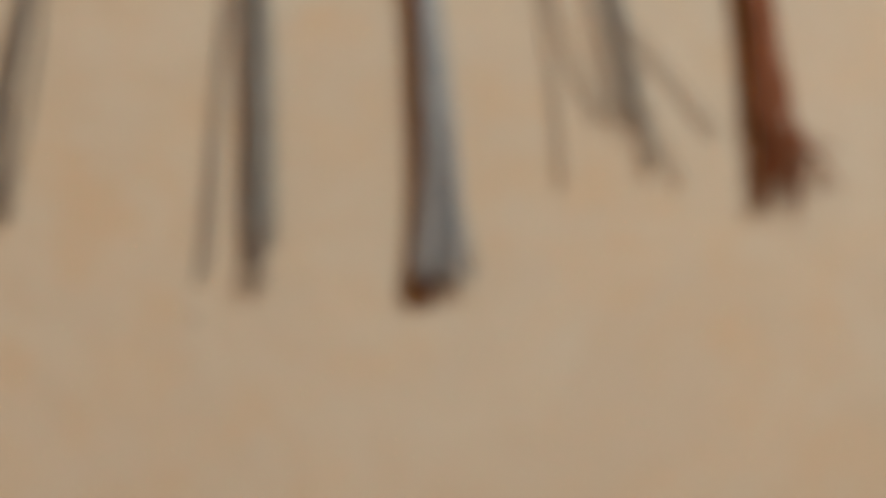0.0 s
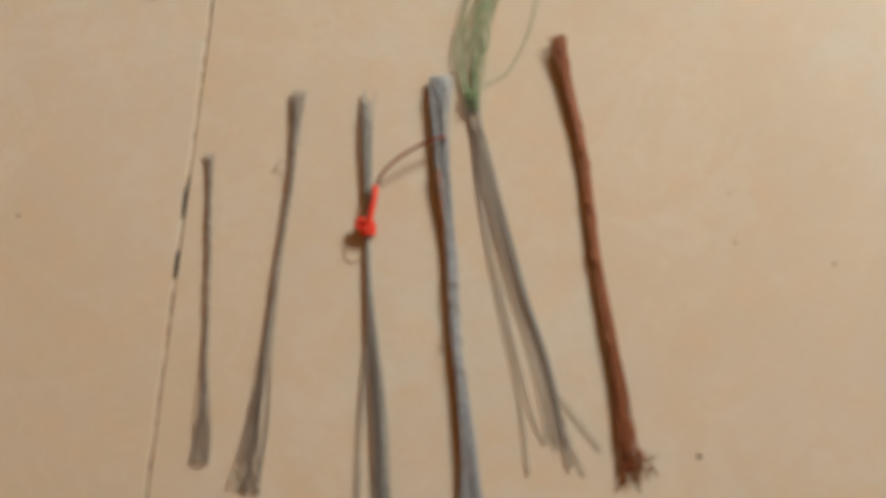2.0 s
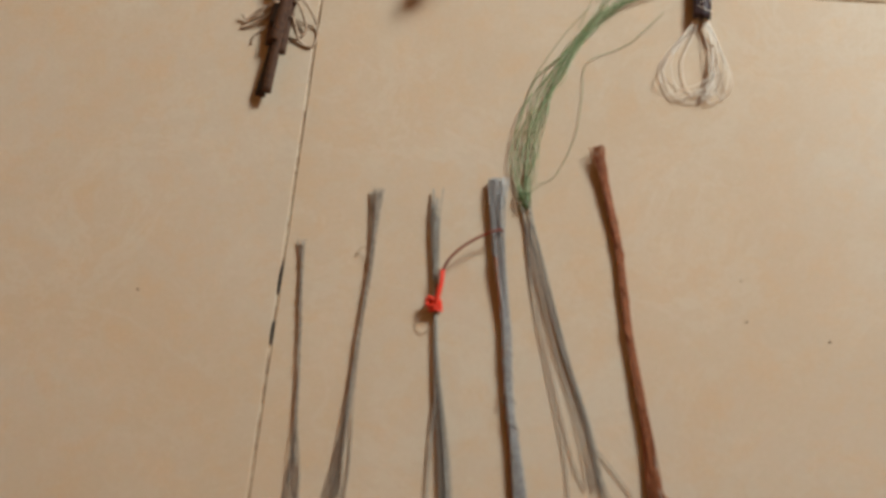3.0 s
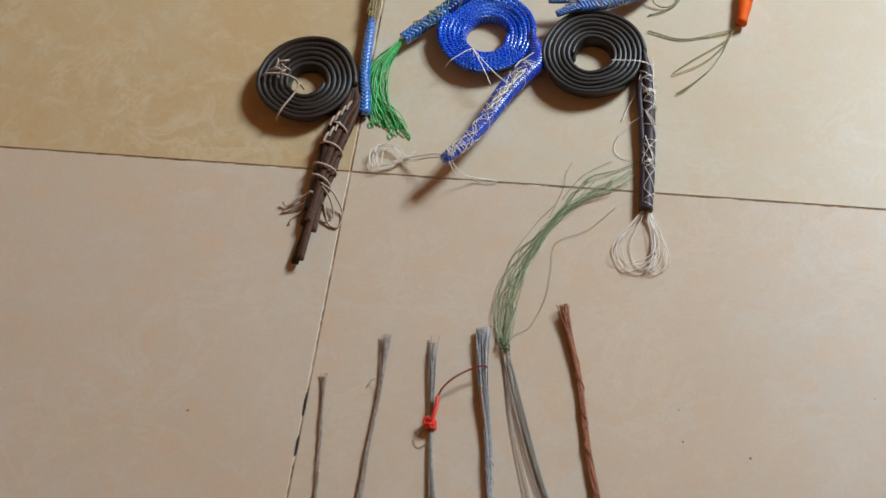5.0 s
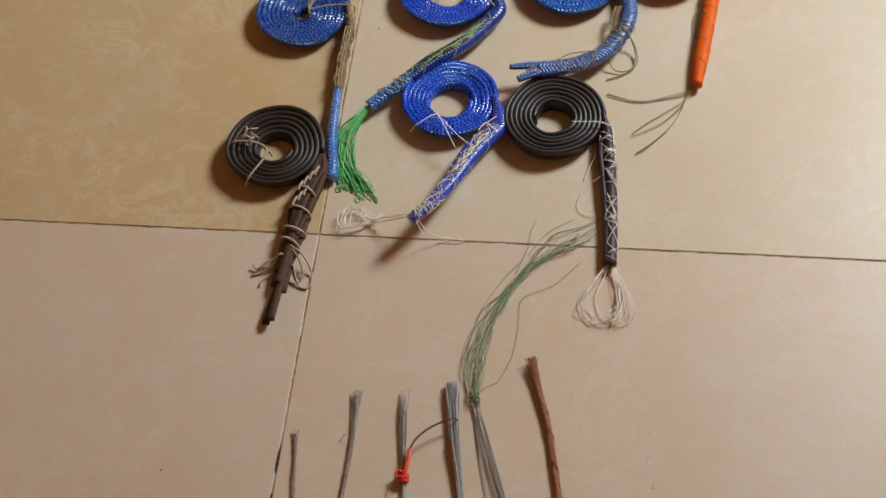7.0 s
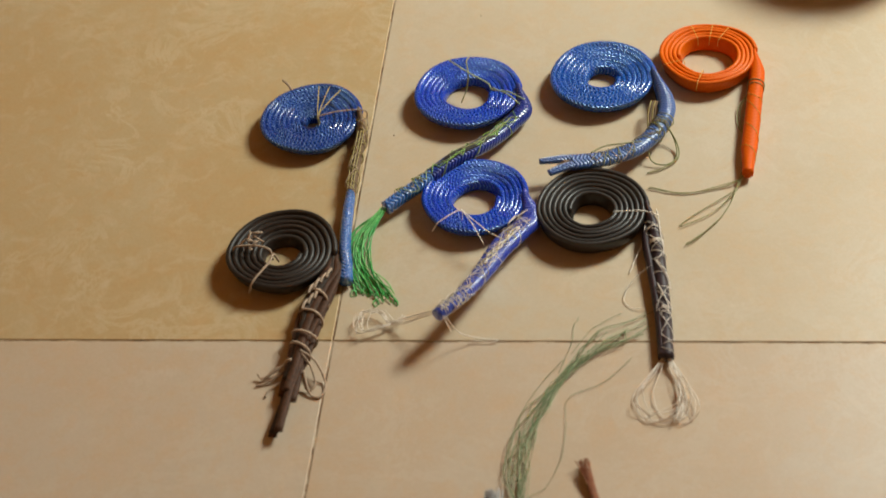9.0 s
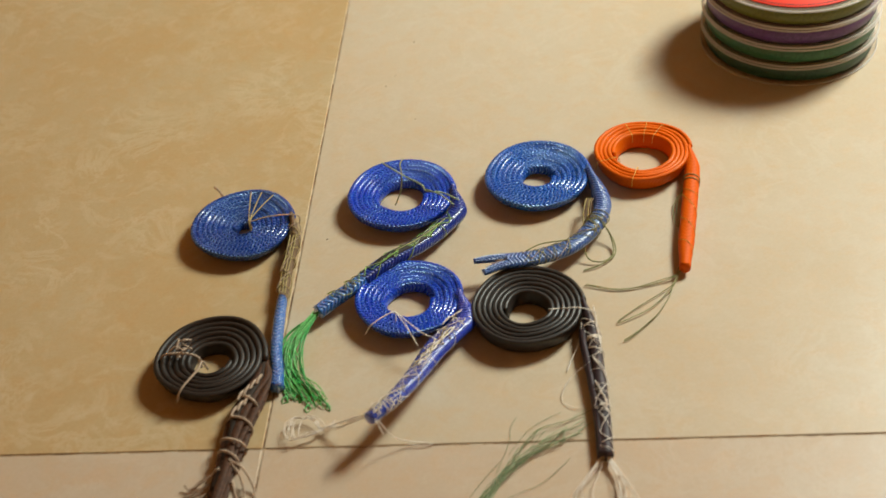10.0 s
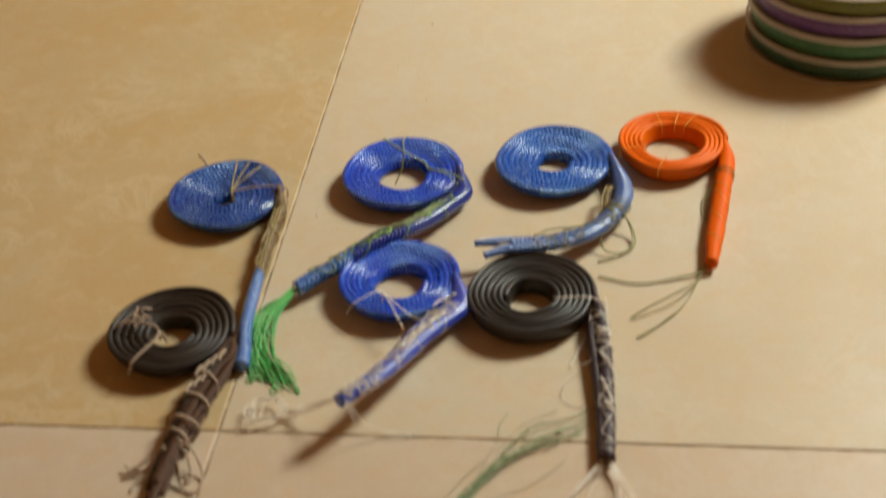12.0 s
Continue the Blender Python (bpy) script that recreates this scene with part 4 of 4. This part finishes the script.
b, l = bundle("wire_bundle", "bundle of reddish copper wires, twisted, frayed at one end", [(.0902, -.0532, .0022), (.0945, -.0692, .0017), (.0992, -.0870, .0015), (.1035, -.1110, .0015), (.1098, -.1368, .0016), (.1140, -.1580, .0014), (.1148, -.1640, .0013)], 52, .00019,
              taper((0, .0017), (.12, .0013), (.3, .0010), (.55, .0009), (.75, .0013), (1, .0028)), MAT_COPPER, 5.0, 6, .010, .8)
lashing(b, l, .0010, .0010, 6, .00020, MAT_COPPER, (.12, .85), .6, seed=56)
for e in ((.1200, -.1600), (.1192, -.1625), (.1180, -.1585), (.1207, -.1570), (.1172, -.1655), (.1215, -.1612)):
    thread(b, [(.1125, -.1480, .0030), (.1160, -.1550, .0020), (*e, .0004)], .00016, MAT_COPPER, "stray_wire")

# ---- the sage green hank, laid from the fine wires to the plum tail ----
hank = thing("thread_hank", "pale sage green loose thread hank tied to fine wires", "thread hank")
rnd = random.Random(61)
core = [(.0696, -.0725), (.0682, -.0610), (.0692, -.0470), (.0752, -.0310), (.0825, -.0180), (.0915, -.0070), (.1010, .0015)]
FAN = [0.0014, 0.0042, 0.0034, 0.0020, 0.0010, 0.0022, 0.0060]
for k in range(20):
    o = rnd.uniform(-1, 1)
    pts = []
    for (x, y), w in zip(core, FAN):
        j = o * w + rnd.uniform(-.0013, .0013)
        pts.append((x + j * .85, y - j * .5, rnd.uniform(.0005, .0022)))
    last = rnd.choice(([], [(.1080 + rnd.uniform(-.004, .004), .0065 + o * -.004, .0008)], [(.1090, .0060 - o * .004, .0009), (.1140, .0100 - o * .004, .0008)]))
    wavy = [q + Vector((rnd.gauss(0, .0007), rnd.gauss(0, .0004), 0)) for q in resample(spline([Vector(v) for v in pts + last], 40), 17)]
    thread(hank, wavy, rnd.choice((.00008, .00010, .00013)), rnd.choice((MAT_SAGE, MAT_SAGE_DARK, MAT_SAGE_DARK)), "strand", n=70)
for pts in ([(.0690, -.0720), (.0735, -.0660), (.0780, -.0630), (.0828, -.0510), (.0842, -.0380), (.0850, -.0260), (.0970, -.0190), (.1070, -.0080)],
            [(.0676, -.0650), (.0655, -.0500), (.0690, -.0330), (.0760, -.0190), (.0830, -.0090)], [(.0690, -.0700), (.0720, -.0560), (.0740, -.0440), (.0735, -.0380)],
            [(.0815, -.0150), (.0860, -.0010), (.0865, .0060), (.0885, .0110)], [(.0860, -.0060), (.0920, .0040), (.0975, .0090), (.1040, .0130)]):
    thread(hank, [(x, y, .0006) for x, y in pts], .00008, MAT_SAGE_DARK, "strand", n=44)
lashing(hank, spline([(.0690, -.0690, .0018), (.0700, -.0745, .0016)], 12), .0015, .0012, 4, .0002, MAT_SAGE_DARK, (0, 1), .9, name="knot", seed=62, slack=.0006)

# ---- the stacked line spools ----
SX, SY, SR = 0.2155, 0.2455, 0.0400
TH = 0.0098
TURN = radians(211)
TEXT_X = Vector((math.cos(TURN), math.sin(TURN), 0))
TEXT_Y = Vector((-math.sin(TURN), math.cos(TURN), 0))


def spool(z, line_mat, label, dx, dy):
    root = thing("line_spool", label, "line spool", "stacked line spools", (0, 0, 0))
    x, y = SX + dx, SY + dy
    for z0 in (z, z + TH - .0014):
        bm = bmesh.new()
        cylinder(bm, x, y, SR, z0, z0 + .0008, 180, .0055, .0002)
        flange = part("flange", bm, MAT_CLEAR, root, "clear plastic flange", False)
        # A paler, denser ring paints the bright line of light along the clear edge.
        bm = bmesh.new()
        cylinder(bm, x, y, SR + .0003, max(z0 - .0001, 0.0), z0 + .0009, 180, SR - .0003, .0003)
        part("rim", bm, MAT_CLEAR_EDGE, flange, "rounded plastic edge, made paler for its glint")
    bm = bmesh.new()
    cylinder(bm, x, y, SR - .0018, z + .0011, z + TH - .0017, 128, .012, .0010)
    part("line_winding", bm, line_mat, root)
    bm = bmesh.new()
    cylinder(bm, x, y, .0072, z + .0015, z + TH - .0017, 48, .0050, .0003)
    part("hub", bm, MAT_CLEAR, root)
    return root


spool(0.0, MAT_LINE_DARK, "clear plastic spool of dark green fishing line, lowest of a stack", 0, 0)
spool(TH, MAT_LINE_GREEN, "clear plastic spool of green fishing line in a stack", .0001, 0)
spool(2 * TH, MAT_LINE_PURPLE, "clear plastic spool of purple fishing line in a stack", 0, .0001)
top = spool(3 * TH, MAT_LINE_OLIVE, "clear spool of olive fishing line with red and black label", .0002, 0)
ZL = 4 * TH - .0004
bm = bmesh.new()
cylinder(bm, SX, SY, .0370, ZL, ZL + .0003, 96, .0056, .0001)
label_ob = part("label", bm, MAT_LABEL_RED, top, "round red paper label")


def half_ring(r0, r1, a0, a1, z, n=48):
    bm = bmesh.new()
    prev = None
    for k in range(n + 1):
        a = a0 + (a1 - a0) * k / n
        row = [bm.verts.new((SX + q * math.cos(a), SY + q * math.sin(a), h)) for q, h in ((r0, z), (r1, z), (r1, z + .0001), (r0, z + .0001))]
        if prev:
            for j in range(4):
                bm.faces.new((prev[j], row[j], row[(j + 1) % 4], prev[(j + 1) % 4]))
        else:
            bm.faces.new(row)
        prev = row
    bm.faces.new(list(reversed(prev)))
    bmesh.ops.recalc_face_normals(bm, faces=bm.faces)
    return bm


part("label_panel", half_ring(.0057, .0342, TURN - math.pi + .02, TURN + .06, ZL + .0003), MAT_LABEL_PANEL, label_ob, "black patterned panel", False)
part("label_rim", half_ring(.0352, .0355, 0, 2 * math.pi, ZL + .0003, 96), MAT_LABEL_BLACK, label_ob, smooth=False)


def on_label(u, v, z):
    return Vector((SX, SY, z)) + TEXT_X * u + TEXT_Y * v


def words(body, size, u, v, mat, bold=0.0):
    cu = bpy.data.curves.new("lettering", "FONT")
    cu.body, cu.size, cu.extrude, cu.offset = body, size, .00005, bold
    cu.align_x, cu.align_y = "CENTER", "CENTER"
    tmp = bpy.data.objects.new("lettering", cu)
    me = bpy.data.meshes.new_from_object(tmp)
    bpy.data.objects.remove(tmp)
    ob = new("lettering", me)
    me.materials.append(mat)
    ob.matrix_world = Matrix.Translation(on_label(u, v, ZL + .0005)) @ Matrix.Rotation(TURN, 4, "Z")
    ob.parent = label_ob
    return ob


def bar(u, v, w, h, mat, z=.0004, slant=0.0):
    bm = bmesh.new()
    a = [on_label(u + s * w / 2 + q * slant, v + q * h / 2, ZL + z) for s, q in ((-1, -1), (1, -1), (1, 1), (-1, 1))]
    lo = [bm.verts.new(x) for x in a]
    hi = [bm.verts.new(x + Vector((0, 0, .0001))) for x in a]
    bm.faces.new(hi)
    for j in range(4):
        bm.faces.new((lo[j], lo[(j + 1) % 4], hi[(j + 1) % 4], hi[j]))
    part("print_bar", bm, mat, label_ob, smooth=False)


words("PE", .0150, .0085, -.0152, MAT_INK_WHITE, .0002)
words("x4", .0075, .0205, -.0172, MAT_INK_PINK, .0001)
words("100m", .0052, .0150, -.0056, MAT_INK_WHITE, .00005)
words("3.0#", .0048, .0120, -.0008, MAT_INK_WHITE, .00005)
words("30", .0095, .0222, -.0022, MAT_INK_WHITE, .0002)
words("LB", .0055, .0300, -.0010, MAT_INK_WHITE, .0001)
bar(.0205, .0060, .0210, .0042, MAT_INK_PINK, .0004)
bar(.0250, .0085, .0120, .0020, MAT_INK_PINK, .0004)
def ribbon(pts, half, mat, z, name="print_stroke"):
    """A flat printed stroke on the label, through points in the label's own axes."""
    bm = bmesh.new()
    sweep(bm, spline([on_label(u, v, ZL + z) for u, v in pts], 26), half, .00006, 6)
    part(name, bm, mat, label_ob)


def blot(u, v, a, b, turn, mat, z):
    """A flat printed ellipse."""
    bm = bmesh.new()
    c, s = math.cos(turn), math.sin(turn)
    ring = [(u + a * math.cos(k * .2618) * c - b * math.sin(k * .2618) * s, v + a * math.cos(k * .2618) * s + b * math.sin(k * .2618) * c) for k in range(24)]
    lo = [bm.verts.new(on_label(x, y, ZL + z)) for x, y in ring]
    hi = [bm.verts.new(on_label(x, y, ZL + z + .0001)) for x, y in ring]
    bm.faces.new(hi)
    for j in range(24):
        bm.faces.new((lo[j], lo[(j + 1) % 24], hi[(j + 1) % 24], hi[j]))
    part("print_shape", bm, mat, label_ob, smooth=False)


# the brand's mark: plain rounded strokes and ellipses in its colours
for k in range(6):
    u, v, f = -.0170 + .0064 * k, .0190 + .0005 * (k % 2), (-1) ** k
    mark = [(u - .0020, v - .0032), (u - .0022, v + .0012), (u - .0006 * f, v + .0034), (u + .0020, v + .0014), (u + .0020, v - .0034)]
    hook = [(u - .0020, v - .0032), (u - .0006, v - .0030), (u - .0004, v - .0012 * f)]
    for stroke in (mark, hook):
        ribbon(stroke, .0014, MAT_INK_WHITE, .0004)
        ribbon(stroke, .0007, MAT_LABEL_BLACK, .00055)
for k in range(3):
    ribbon([(-.0045 + .0042 * k, .0266), (-.0048 + .0042 * k, .0290), (-.0030 + .0042 * k, .0300), (-.0022 + .0042 * k, .0278)], .0005, MAT_INK_CREAM, .0004)
blot(-.0185, .0030, .0100, .0062, .45, MAT_INK_YELLOW, .0004)
blot(-.0225, .0078, .0050, .0028, 1.0, MAT_INK_YELLOW, .00042)
blot(-.0165, -.0016, .0056, .0034, .2, MAT_INK_WHITE, .0006)
for k in range(3):
    blot(-.0100 + .0014 * k, .0018 + .0016 * k, .0044, .0009, 1.1, MAT_INK_BLUE, .0006 + .0001 * k)
blot(-.0255, .0068, .0012, .0012, 0, MAT_INK_WHITE, .0007)
for k in range(5):
    ribbon([(.0120 + .0038 * k, .0050), (.0126 + .0038 * k, .0082), (.0142 + .0038 * k, .0070), (.0134 + .0038 * k, .0052)], .0004, MAT_LABEL_RED, .00062)
blot(.0128, .0066, .0016, .0034, .5, MAT_LINE_GREEN, .0007)
bm = bmesh.new()
cylinder(bm, SX, SY, .0074, ZL - .0002, ZL + .0012, 64, .0050, .0005)
part("hub_ring", bm, MAT_CLEAR, top, "clear raised plastic hub")
thread(top, [(SX - .0395, SY - .0030, .0350), (SX - .0420, SY - .0040, .0362), (SX - .0432, SY - .0028, .0372), (SX - .0428, SY - .0010, .0360)], .0002, MAT_OLIVE, "line_end")

# ---- crumbs of dirt ----
rnd = random.Random(71)
for x, y, r in ((.1308, -.1558, .0009), (.1610, -.1070, .0006), (.1370, -.1030, .0005), (.1350, -.0910, .0004), (.0490, -.1832, .0005), (-.0450, -.1080, .0006), (.0400, .2560, .0006), (.0330, .2280, .0005), (.0290, .2200, .0004), (.0440, .1930, .0004), (.2050, -.0800, .0004), (.0120, .1120, .0005)):
    bm = bmesh.new()
    bmesh.ops.create_icosphere(bm, subdivisions=2, radius=r * .7)
    for v in bm.verts:
        v.co *= rnd.uniform(.7, 1.2)
        v.co.z = max(v.co.z * .6, -r * .3)
    ob = tagged(mesh_object("dirt_crumb", bm, MAT_CRUMB), "tiny dark crumb of dirt on the tile", "dirt", "dirt crumbs")
    ob.location = (x, y, r * .2)

# ---- floor tiles ----
def tile_mesh(mat):
    bm = bmesh.new()
    h, b = (SIZE - GAP) / 2, .0003
    rows = [[(-h, -h), (h, -h), (h, h), (-h, h)], [(-h + b, -h + b), (h - b, -h + b), (h - b, h - b), (-h + b, h - b)]]
    lo = [bm.verts.new((x + SHEAR * y, y, -.006)) for x, y in rows[0]]
    mid = [bm.verts.new((x + SHEAR * y, y, -b)) for x, y in rows[0]]
    hi = [bm.verts.new((x + SHEAR * y, y, 0)) for x, y in rows[1]]
    bm.faces.new(hi)
    for a, c in ((lo, mid), (mid, hi)):
        for j in range(4):
            bm.faces.new((a[j], a[(j + 1) % 4], c[(j + 1) % 4], c[j]))
    me = bpy.data.meshes.new("tile")
    bm.to_mesh(me)
    bm.free()
    me.materials.append(mat)
    return me


TILES = [tile_mesh(m) for m in (MAT_TILE_GOLD, MAT_TILE_CREAM, MAT_TILE_ROSE)]
rnd = random.Random(81)
for j in range(-4, 4):
    for i in range(-4, 2):
        which = {(-1, 0): 0, (0, 0): 1, (-1, -1): 2, (0, -1): 2}.get((i, j), rnd.choice((0, 1, 2)))
        y = (j + .5) * SIZE
        t = new("tile", TILES[which])
        t.location = ((i + .5) * SIZE + SHEAR * y, y, 0)
        t.parent = floor

# Two short dark dashes along the cross joint.
for y0, y1 in ((-.1058, -.0968), (-.1216, -.1142)):
    bm = bmesh.new()
    n = 9
    lo, hi = [], []
    for k in range(n):
        y = y0 + (y1 - y0) * k / (n - 1)
        w = .00034 * (1 - abs(2 * k / (n - 1) - 1) ** 3) + .0001 + .00012 * math.sin(k * 2.7)
        lo.append([bm.verts.new((SHEAR * y + q * w, y, -.0008)) for q in (-1, 1)])
        hi.append([bm.verts.new((SHEAR * y + q * w, y, .0002)) for q in (-1, 1)])
    for k in range(n - 1):
        bm.faces.new((hi[k][0], hi[k][1], hi[k + 1][1], hi[k + 1][0]))
        bm.faces.new((lo[k][0], hi[k][0], hi[k + 1][0], lo[k + 1][0]))
        bm.faces.new((hi[k][1], lo[k][1], lo[k + 1][1], hi[k + 1][1]))
    for e, q in ((0, lo), (n - 1, lo)):
        bm.faces.new((lo[e][0], lo[e][1], hi[e][1], hi[e][0]))
    part("joint_stain", bm, MAT_DARK, floor, "short dark dash along the joint", False)
